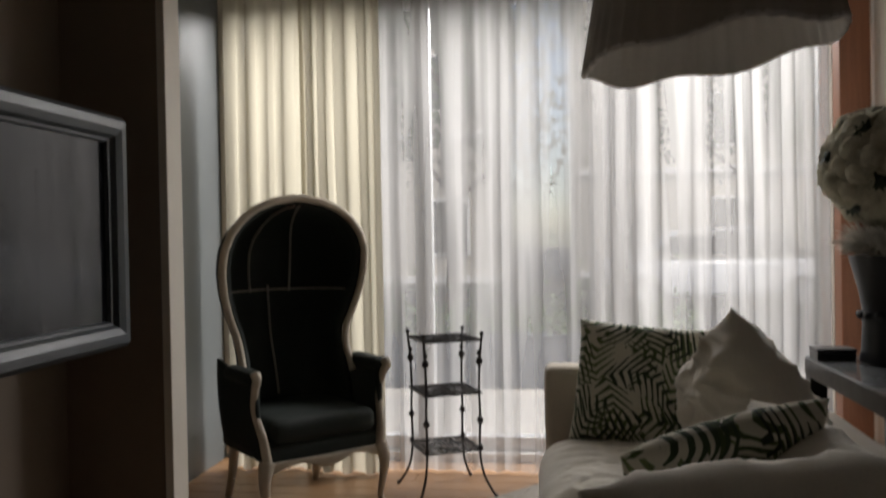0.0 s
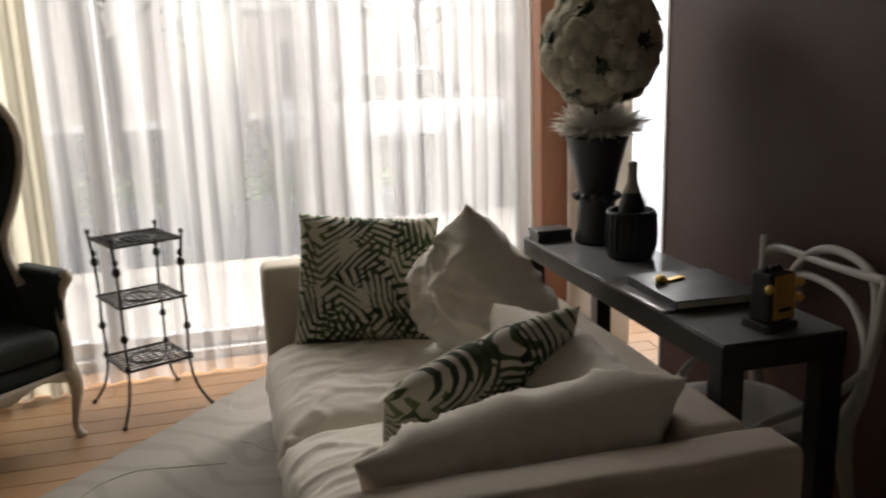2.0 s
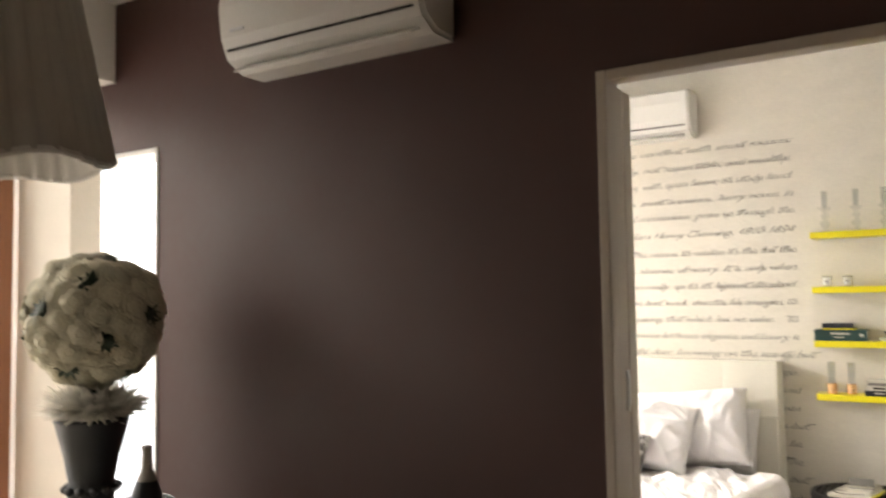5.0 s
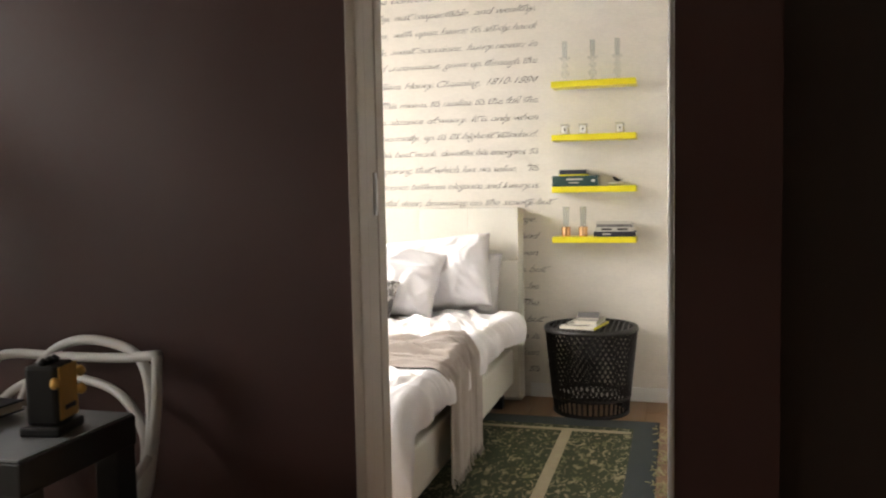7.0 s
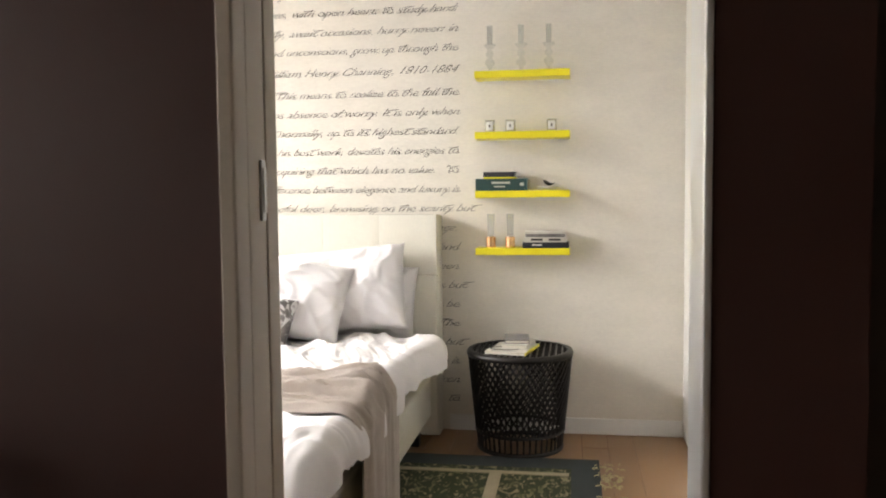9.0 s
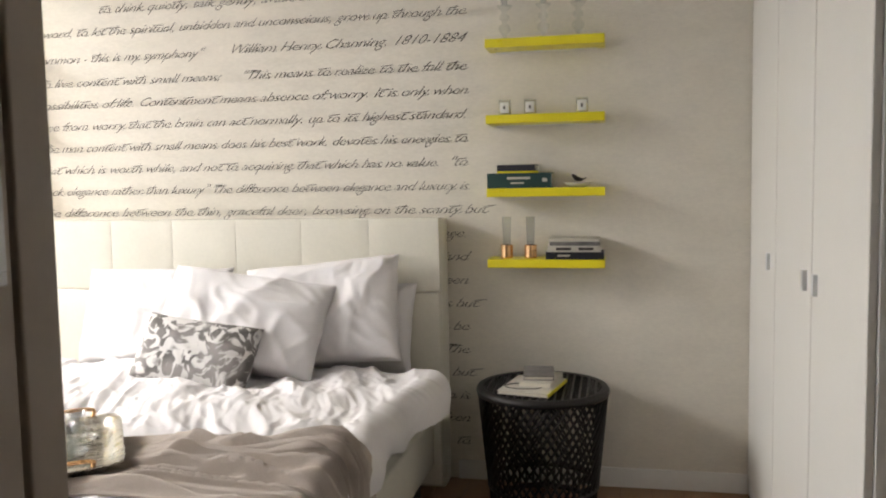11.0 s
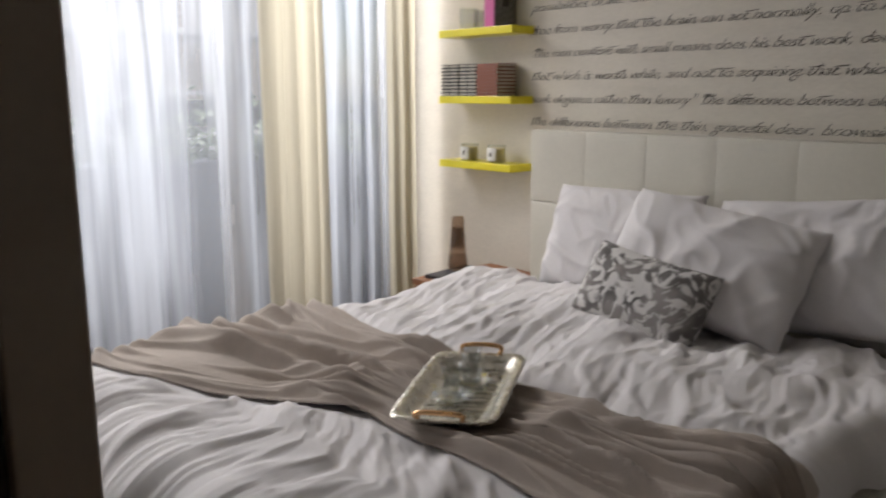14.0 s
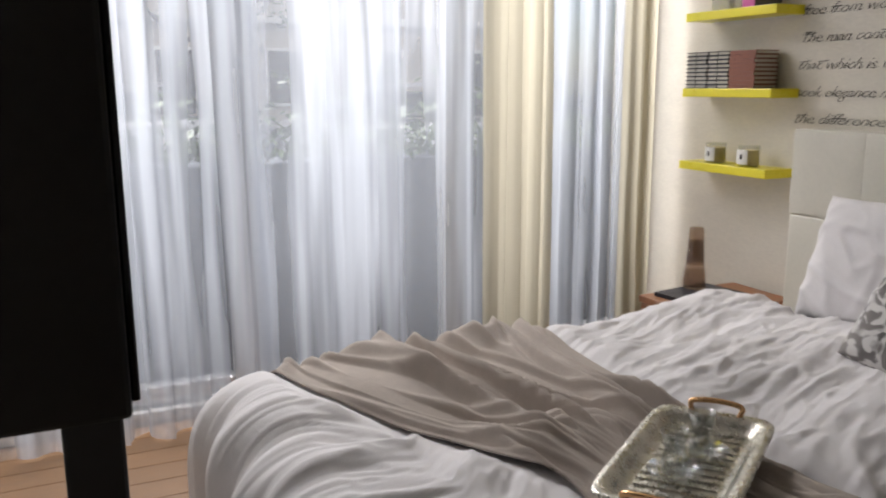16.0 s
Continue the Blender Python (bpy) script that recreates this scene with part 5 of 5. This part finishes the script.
for k in range(3):
    for i in range(9):
        z = LZ[2] + i * 0.0168
        b = book("book", ("slim dark paperback showing pale pages, stacked", "slim dark paperback showing pale pages, stacked", "slim red brown paperback in a stack")[k], XT - 0.082, (2.808, 2.680, 2.545)[k] + 0.003 * math.sin(i * 2.3), z, 0.125, (0.122, 0.122, 0.138)[k], 0.0163, (180, 180, 0)[k] + math.sin(i * 1.7) * 1.5, (NAVY, NAVY, RED_BROWN)[k], group="stacked paperbacks")
for y in (2.808, 2.680):
    s = thing("string", "dark string tied round the pale paperbacks", "string", pose(0, 0, 0), "strings")
    part("cord", box(XT - 0.1470, XT - 0.1462, y - 0.002, y + 0.002, LZ[2], LZ[2] + 0.152), INK, s)

# bed
bed = thing("bed", "double bed with white upholstered leather frame", "bed", pose(0, 0, 0))
HY0, HY1, HZ = 0.395, 2.207, 1.17
n = 6
for i in range(n):
    y0, y1 = HY0 + (HY1 - HY0) * i / n, HY0 + (HY1 - HY0) * (i + 1) / n
    part("headboard_panel", soft_box(2.925, 2.99, y0, y1, 0.86, HZ, 0.0018, 0.0003, 4), LEATHER, bed, smooth=True)
part("headboard_panel", soft_box(2.925, 2.99, HY0 + 0.001, HY1 - 0.001, 0.03, 0.858, 0.010, 0.001, 6), LEATHER, bed, smooth=True)
part("headboard_back", soft_box(2.99, XT - 0.002, HY0, HY1, 0.0, HZ - 0.004, 0.012, 0.001, 4), LEATHER, bed, smooth=True)
for y0, y1 in ((0.43, 0.49), (2.11, 2.17)):
    part("side_rail", soft_box(0.80, 2.92, y0, y1, 0.12, 0.33, 0.015, 0.002, 8), LEATHER, bed, smooth=True)
part("foot_rail", soft_box(0.74, 0.80, 0.43, 2.17, 0.12, 0.33, 0.015, 0.002, 8), LEATHER, bed, smooth=True)
for x in (0.82, 2.8):
    for y in (0.50, 2.10):
        part("foot", box(x - 0.03, x + 0.03, y - 0.03, y + 0.03, 0, 0.13, 0.004), LACQUER, bed)
part("slat_base", box(0.80, 2.92, 0.49, 2.11, 0.22, 0.28), LACQUER, bed, "dark bed base")
mat_ = thing("mattress", "white mattress on the bed frame", "mattress", pose(0, 0, 0))
part("body", soft_box(0.80, 2.91, 0.47, 2.13, 0.30, 0.50, 0.05, 0.004), SHEET, mat_, smooth=True)


WEST = [(2.40, 0.93), (2.15, 0.94), (1.90, 1.00), (1.55, 1.20), (1.22, 1.32), (0.80, 1.33), (0.40, 1.28)]
EASTE = [(2.40, 1.80), (2.15, 1.81), (1.90, 1.80), (1.55, 1.76), (1.22, 1.76), (0.80, 1.78), (0.40, 1.84)]


def edges_at(y):
    return [float(np.interp(-y, [-p[0] for p in side], [p[1] for p in side])) for side in (WEST, EASTE)]


def swell_at(x, y):
    return 0.552 + 0.032 * noise.noise(Vector((x * 2.2, y * 2.9, 0.0))) + 0.02 * max(0, min(1, (x - 1.9) / 0.5))


def ridge(along, across, z):
    k = noise.noise(Vector((along, across, z))) * 3.4
    return math.exp(-k * k)


def top_at(x, y):
    """The duvet's height at a place on the bed: swells, long soft folds and fine wrinkles, pressed down under the throw."""
    q = Vector((x * 2.0, y * 2.6, 0.0))
    w, w2 = noise.noise_vector(q * 0.7), noise.noise_vector(q * 2.1)
    foot = max(0, min(1, (1.6 - x) / 0.5))
    a1, c1 = x * 1.3 + y * 0.5, y * 4.4 - x * (1.6 - 2.6 * foot)
    f = 0.021 * ridge(a1 + w.x * 0.7, c1 + w.y * 0.8, 1.7) + 0.011 * ridge(a1 * 2.1 + w.y, c1 * 2.2 + w.x * 1.3 + w2.x * 0.3, 4.0) + 0.0055 * ridge(a1 * 4.3 + w2.y * 0.6, c1 * 4.0 + w2.x * 0.8, 8.0) + 0.0045 * ridge(a1 * 7.5 + w2.x, c1 * 8.0 + w2.y, 12.0)
    west, east = edges_at(y)
    under = max(0, min(1, (x - west + 0.06) / 0.06)) * max(0, min(1, (east + 0.06 - x) / 0.06))
    return swell_at(x, y) + f * (1 - 0.8 * under)


def duvet_at(u, v):
    """u from the foot's hem over the bed to the pillows, v from the south hem to the north hem."""
    X0, X1, Y0, Y1 = 0.92, 2.66, 0.455, 2.10
    su = -0.54 + (X1 - X0 + 0.54) * u
    sv = -0.19 + (Y1 - Y0 + 0.54) * v
    x, y = X0 + max(su, 0), Y0 + min(max(sv, 0), Y1 - Y0)
    z = top_at(x, y)
    over = 0.0
    if su < 0:
        over = -su
        r = 0.21
        x -= r * math.sin(min(over / r, 1.57)) * 0.9
        z -= r * (1 - math.cos(min(over / r, 1.57))) + max(0, over - r * 1.57)
        x += 0.018 * math.sin(y * 26 + 2 * noise.noise(Vector((y * 3, 0, 0)))) * min(1, over * 5)
    d = -sv if sv < 0 else max(0, sv - (Y1 - Y0))
    if d > 0:
        r, s = (0.10, -1) if sv < 0 else (0.15, 1)
        y += s * r * math.sin(min(d / r, 1.57)) * 0.9
        z -= r * (1 - math.cos(min(d / r, 1.57))) + max(0, d - r * 1.57)
        y += s * 0.015 * math.sin(x * 21 + 3 * noise.noise(Vector((x * 2, 3, 0)))) * min(1, d * 5)
    if y < 0.75:
        y -= 0.075 * max(0, min(1, (x - 2.15) / 0.4)) * min(1, (0.75 - y) / 0.3)
    return (x, y, max(z, 0.10))


duvet = thing("duvet", "rumpled white cotton duvet spread over the bed", "duvet", pose(0, 0, 0))
part("cover", surface(duvet_at, 320, 300), SHEET, duvet, smooth=True)
part("south_hem", tube([duvet_at(i / 120, 0.0) for i in range(121)], 0.006, 6), SHEET, duvet, smooth=True)
part("foot_hem", tube([duvet_at(0.0, i / 120) for i in range(121)], 0.006, 6), SHEET, duvet, smooth=True)

# throw laid across the bed and hanging over its side

def throw_at(u, v):
    s = 2.22 - 2.10 * v
    y = max(s, 0.375)
    w, e = edges_at(y)
    x = w + (e - w) * u
    wob = noise.noise(Vector((u * 3, v * 2.2, 5)))
    f = (math.sin(u * 27 + wob * 5 + v * 4.0) * 0.45 + math.sin(u * 49 + wob * 9 - v * 6) * 0.28) * (0.7 + 0.5 * noise.noise(Vector((u * 2, v * 3, 9))))
    edge = min(1, u * 8, (1 - u) * 8)
    calm = 0.2 + 0.8 * min(1, max(0, math.hypot(x - 1.545, y - 1.13) - 0.16) / 0.15)
    n1 = noise.noise(Vector((v * 2.2 + wob * 0.3, u * 8.0 + wob * 1.5 + v * 2.0, 21.0)))
    n2 = noise.noise(Vector((v * 3.1, u * 15 + wob * 2.5 - v * 3, 27.0)))
    pleat = max(0, 1 - abs(n1) * 4.5) + 0.45 * max(0, 1 - abs(n2) * 4.0)
    lift = 0.012 + (0.014 * (f + 0.75) + 0.050 * pleat) * (0.3 + 0.7 * edge) * calm
    cy = min(max(y, 0.47), 2.14)
    z = swell_at(x, cy) + lift
    if y > 2.10:
        z -= (y - 2.10) ** 2 * 8
    if y < 0.47:
        k = min(1, (0.47 - y) / 0.095)
        z -= 0.075 * (1 - math.sqrt(max(0, 1 - k * k)))
    if s < 0.375:
        z = swell_at(x, 0.47) + lift - 0.075 - (0.375 - s) * 1.65
        y = 0.362 - 0.02 * f - 0.01 * wob
    return (x + 0.01 * wob, y, max(z, 0.03))


throw = thing("throw", "taupe knitted throw draped across the bed", "blanket", pose(0, 0, 0))
part("cloth", surface(throw_at, 170, 130, thick=0.006), THROW, throw, smooth=True)
tb = bmesh.new()
for i in range(60):
    p = Vector(throw_at(i / 59, 1.0))
    tube([p, p + Vector((0.004 * math.sin(i), -0.006, -0.02))], 0.0022, 4, bm=tb)
tagged(part("fringe", tb, THROW, throw), kind="stuff")


def bed_pillow(label, w, h, t, m, seed, mat=None, name="pillow", crease=0.036):
    placed(cushion(label, w, h, t, m, mat or SHEET, seed, name, crease, "bed pillows"))


bed_pillow("white cotton pillow leaning on the headboard", 0.68, 0.44, 0.18, pose(2.79, 1.62, 0.755, 20, 1, 90), 11, crease=0.016)
bed_pillow("white cotton pillow leaning on the headboard", 0.68, 0.44, 0.19, pose(2.77, 0.86, 0.785, 22, 6, 90), 12, crease=0.018)
bed_pillow("white cotton pillow behind the others", 0.62, 0.38, 0.15, pose(2.86, 0.80, 0.73, 10, -3, 90), 13, crease=0.014)
bed_pillow("large white pillow with pressed edge", 0.70, 0.42, 0.18, pose(2.60, 1.13, 0.775, 34, -7, 92), 14, crease=0.020)
bed_pillow("oblong cushion with grey scroll pattern", 0.49, 0.27, 0.14, pose(2.42, 1.24, 0.685, 30, -6, 86), 15, DAMASK, "cushion", 0.008)

# tray with tea glasses
TC = Vector((1.535, 1.131, 0.0))
tz = max(top_at(1.545, 1.13), top_at(1.45, 1.0), top_at(1.65, 1.25)) + 0.03
TRAY = Matrix.Translation((TC.x, TC.y, tz)) @ pose(0, 0, 0, 2, -2, -55.8)
tray = thing("tray", "hammered silver tray with copper handles", "tray", TRAY)


def rim_at(u, v):
    prof = [(0.0, 0.003), (0.012, 0.006), (0.028, 0.026), (0.048, 0.030), (0.052, 0.026), (0.030, 0.020), (0.014, -0.001), (0.0, -0.002)]
    i = min(int(v * 7), 6)
    t = v * 7 - i
    o, z = (prof[i][k] + (prof[i + 1][k] - prof[i][k]) * t for k in (0, 1))
    a = u * math.tau
    c, s = math.cos(a), math.sin(a)
    x = math.copysign(abs(c) ** 0.22, c) * (0.078 + o)
    y = math.copysign(abs(s) ** 0.22, s) * (0.176 + o)
    return (x, y, z)


part("rim", surface(rim_at, 96, 14), SILVER, tray, "raised silver rim", True)
part("base", box(-0.080, 0.080, -0.178, 0.178, -0.001, 0.003), SILVER, tray)
for i in range(13):
    part("rib", tube([(-0.074, -0.168 + i * 0.0272, 0.0035), (0.074, -0.170 + i * 0.0272 + 0.008, 0.0035)], 0.003, 5), SILVER, tray)
for s in (-1, 1):
    part("handle", tube(smooth_line([(-0.05, s * 0.218, 0.025), (-0.052, s * 0.230, 0.045), (0.0, s * 0.234, 0.05), (0.052, s * 0.230, 0.045), (0.05, s * 0.218, 0.025)]), 0.006, 8), COPPER, tray, "copper bar handle", True)
for x, y in ((0.012, 0.055), (-0.012, -0.05)):
    g = thing("tea_glass", "waisted clear tea glass on a saucer", "glass", TRAY @ pose(x, y, 0.006), "tea glasses")
    part("saucer", lathe([(0, 0.001), (0.03, 0.001), (0.052, 0.012), (0.053, 0.014), (0.03, 0.005), (0, 0.004)], 32), THICK_GLASS, g, "clear glass saucer", True)
    part("cup", lathe([(0, 0.006), (0.023, 0.007), (0.027, 0.025), (0.019, 0.055), (0.027, 0.092), (0.0255, 0.092), (0.0172, 0.055), (0.0245, 0.026), (0.02, 0.012), (0, 0.011)], 32), THICK_GLASS, g, smooth=True)

# nightstand by the window
ns = thing("nightstand", "walnut nightstand beside the bed", "nightstand", pose(0, 0, 0))
part("top", box(2.58, 3.09, 2.30, 2.63, 0.455, 0.483, 0.003), WOOD, ns)
part("drawer_front", box(2.585, 2.60, 2.31, 2.62, 0.28, 0.45, 0.003), WOOD, ns)
part("body", box(2.60, 3.085, 2.305, 2.625, 0.12, 0.453, 0.003), WOOD, ns)
for x in (2.62, 3.06):
    for y in (2.325, 2.605):
        part("leg", box(x - 0.018, x + 0.018, y - 0.018, y + 0.018, 0, 0.12, 0.003), WOOD, ns)
book("book", "large black book on the nightstand", 2.79, 2.50, 0.483, 0.30, 0.22, 0.016, 8, NAVY)
car_ = thing("carafe", "tall smoked glass carafe with tumbler lid", "carafe", pose(2.82, 2.575, 0.4995))
part("bottle", lathe([(0, 0), (0.046, 0), (0.049, 0.008), (0.043, 0.075), (0.040, 0.085), (0.028, 0.20), (0.026, 0.20), (0.037, 0.085), (0.045, 0.01), (0, 0.008)], 32), SMOKE, car_, smooth=True)
part("water", lathe([(0, 0.0085), (0.0445, 0.0105), (0.040, 0.07), (0, 0.07)], 28), SMOKE, car_)
part("lid_glass", lathe([(0.0362, 0.102), (0.030, 0.245), (0.026, 0.256), (0, 0.257), (0, 0.254), (0.025, 0.253), (0.0285, 0.243), (0.0345, 0.102)], 32), SMOKE, car_, smooth=True)

# woven basket table
bt = thing("basket_table", "round black woven metal side table", "side table", pose(2.85, -0.035, 0))
R0, R1, H = 0.205, 0.255, 0.495


def rad(z):
    return R0 + (R1 - R0) * z / H


part("lid", lathe([(0, H - 0.012), (R1 - 0.02, H - 0.012), (R1 - 0.02, H - 0.006), (0, H - 0.006)], 48), IRON, bt)
part("top_ring", lathe([(R1 - 0.022, H - 0.02), (R1 + 0.008, H - 0.024), (R1 + 0.011, H - 0.01), (R1 + 0.004, H + 0.004), (R1 - 0.02, H + 0.003)], 48), IRON, bt, smooth=True)
part("foot_ring", tube([(R0 * math.cos(i * math.tau / 40), R0 * math.sin(i * math.tau / 40), 0.012) for i in range(40)], 0.012, 8, closed=True), IRON, bt, smooth=True)
part("mid_ring", tube([((rad(0.10) + 0.002) * math.cos(i * math.tau / 40), (rad(0.10) + 0.002) * math.sin(i * math.tau / 40), 0.10) for i in range(40)], 0.009, 8, closed=True), IRON, bt, smooth=True)
for i in range(44):
    a = i * math.tau / 44
    part("bar", tube([(rad(0.01) * math.cos(a), rad(0.01) * math.sin(a), 0.015), (rad(0.1) * math.cos(a), rad(0.1) * math.sin(a), 0.1)], 0.0055, 5), IRON, bt)
wv = bmesh.new()
for s in (-1, 1):
    for i in range(44):
        a0 = i * math.tau / 44
        pts = []
        for k in range(13):
            z = 0.10 + (H - 0.12) * k / 12
            a = a0 + s * 1.05 * k / 12
            r = rad(z) + s * 0.003
            pts.append((r * math.cos(a), r * math.sin(a), z))
        tube(pts, 0.0052, 5, bm=wv)
tagged(part("weave", wv, IRON, bt, "crossing woven strands"), kind="stuff")
lid = bmesh.new()
for i in range(15):
    t = -0.21 + i * 0.03
    w = math.sqrt(max(0, 0.232 ** 2 - t * t))
    tube([(t, -w, H - 0.003), (t, w, H - 0.003)], 0.005, 5, bm=lid)
    tube([(-w, t, H - 0.001), (w, t, H - 0.001)], 0.005, 5, bm=lid)
part("lid_weave", lid, IRON, bt)
book("book", "large white book with yellow spine", 2.80, 0.0, H + 0.005, 0.20, 0.27, 0.014, 78, PALE_BOOK, group="table books")
yb = thing("spine_label", "yellow spine strip of the white book", "label", pose(2.80, 0.0, H + 0.005, 0, 0, 78), "")
part("strip", box(-0.104, -0.1005, -0.135, 0.135, 0, 0.014), YELLOW, yb)
book("book", "small white notebook with dark band", 2.84, -0.03, H + 0.0193, 0.13, 0.20, 0.022, 80, PALE_BOOK, group="table books")
book("book", "grey paperback on the notebook", 2.86, -0.02, H + 0.0415, 0.12, 0.18, 0.018, 95, PHOTO, group="table books")
gl = thing("cord_loop", "thin black cord loop lying on the book", "cord", pose(2.755, 0.03, H + 0.0215))
part("cord", tube([(0.045 * math.cos(a * math.tau / 24), 0.075 * math.sin(a * math.tau / 24), 0) for a in range(24)], 0.002, 5, closed=True), INK, gl)

# rug beside the bed
RX0, RX1, RY0, RY1 = 0.95, 2.66, -0.42, 1.2
rg = thing("bedside_rug", "dark slate and green patterned rug with olive tufts", "rug", pose(0, 0, 0))
part("border", box(RX0, RX1, RY0, RY1, 0, 0.008, 0.003), RUG_DARK, rg, "dark slate border")
part("band", box(RX0 + 0.16, RX1 - 0.16, RY0 + 0.13, RY1 - 0.1, 0.008, 0.010), RUG_GREEN, rg, "mottled green band")
part("cream_line", box(RX0 + 0.3, RX1 - 0.26, 0.02, 0.075, 0.010, 0.012), RUG_CREAM, rg, "cream line")
part("cream_line", box(RX1 - 0.26, RX1 - 0.22, RY0 + 0.14, 0.6, 0.010, 0.012), RUG_CREAM, rg, "cream line")
part("field", box(RX0 + 0.3, RX1 - 0.275, 0.09, RY1 - 0.15, 0.010, 0.012), RUG_GREEN, rg, "mottled green field")
rng = random.Random(21)
ft = bmesh.new()
for i in range(420):
    x = rng.uniform(RX0 + 0.02, RX1 - 0.02)
    if noise.noise(Vector((x * 7, 0, 0))) < -0.1:
        continue
    p = Vector((x, RY0 + rng.uniform(-0.09, 0.02), rng.uniform(0.003, 0.018)))
    d = Vector((rng.gauss(0, 1), rng.gauss(0, 1), rng.uniform(0, 0.7))).normalized() * rng.uniform(0.01, 0.03)
    tube([p, p + d * 0.6, p + d + Vector((0, 0, -0.004))], 0.003, 4, bm=ft)
tagged(part("tuft_fringe", ft, FRINGE, rg, "olive tufted fringe"), kind="stuff")

# wardrobe
for i in range(3):
    x1 = XT - 0.004 - i * 0.53
    x0 = x1 - 0.525
    wd = thing("wardrobe", "tall white wardrobe unit with small grey pulls", "wardrobe", pose(x0, YS, 0), "wardrobe units")
    part("body", box(0, 0.525, -0.62, -0.022, 0, 2.60, 0.003), WHITE, wd)
    part("plinth", box(0, 0.525, -0.02, -0.004, 0, 0.06), WHITE, wd)
    d = part("door", box(0.003, 0.522, -0.02, 0, 0.062, 2.596, 0.003), WHITE_GLOSS, wd)
    hx = (0.100, 0.060, 0.466)[i]
    part("handle", box(hx - 0.012, hx + 0.012, 0.0, 0.012, 0.985, 1.045, 0.002), LIP, d, "small grey square pull")

# second air conditioner and television
air_conditioner(pose(XT, 1.24, 2.53, 0, 0, 90), "white wall mounted air conditioner above the lettering")
tv = thing("television", "black flat television on a black floor stand", "television", pose(0, 0, 0))
part("screen", box(0.512, 0.52, 0.757, 1.853, 1.045, 1.70, 0.002), SCREEN, tv, "black glass screen")
part("case", box(0.39, 0.512, 0.75, 1.86, 1.03, 1.71, 0.006), TV_CASE, tv)
part("column", box(0.435, 0.52, 1.20, 1.40, 0.04, 1.03, 0.006), TV_CASE, tv)
part("base_plate", box(0.25, 0.62, 1.05, 1.55, 0.0, 0.03, 0.006), TV_CASE, tv)

# ---- floor planks ----
pb = {}
count = 0
for row in range(31):
    y0 = -0.6 + row * 0.13
    x = -3.5 + (row * 0.77) % 1.4 - 1.4
    while x < XT:
        a, b = max(x, -3.5), min(x + 1.4, XT)
        if b - a > 0.05:
            L = round(b - a, 3)
            if L not in pb:
                pb[L] = mesh_of("plank", box(0, L - 0.003, 0, 0.127, -0.006, 0, 0.0012, seg=1), OAK)
            o = new("plank", pb[L])
            o.parent = FLOOR
            o.location = (a, y0, 0)
            count += 1
        x += 1.4
solid("floor_rest", box(-5.9, XT, -4, -0.603, -0.006, -0.0005), OAK, "oak floor behind the walk", "floor", "structure")
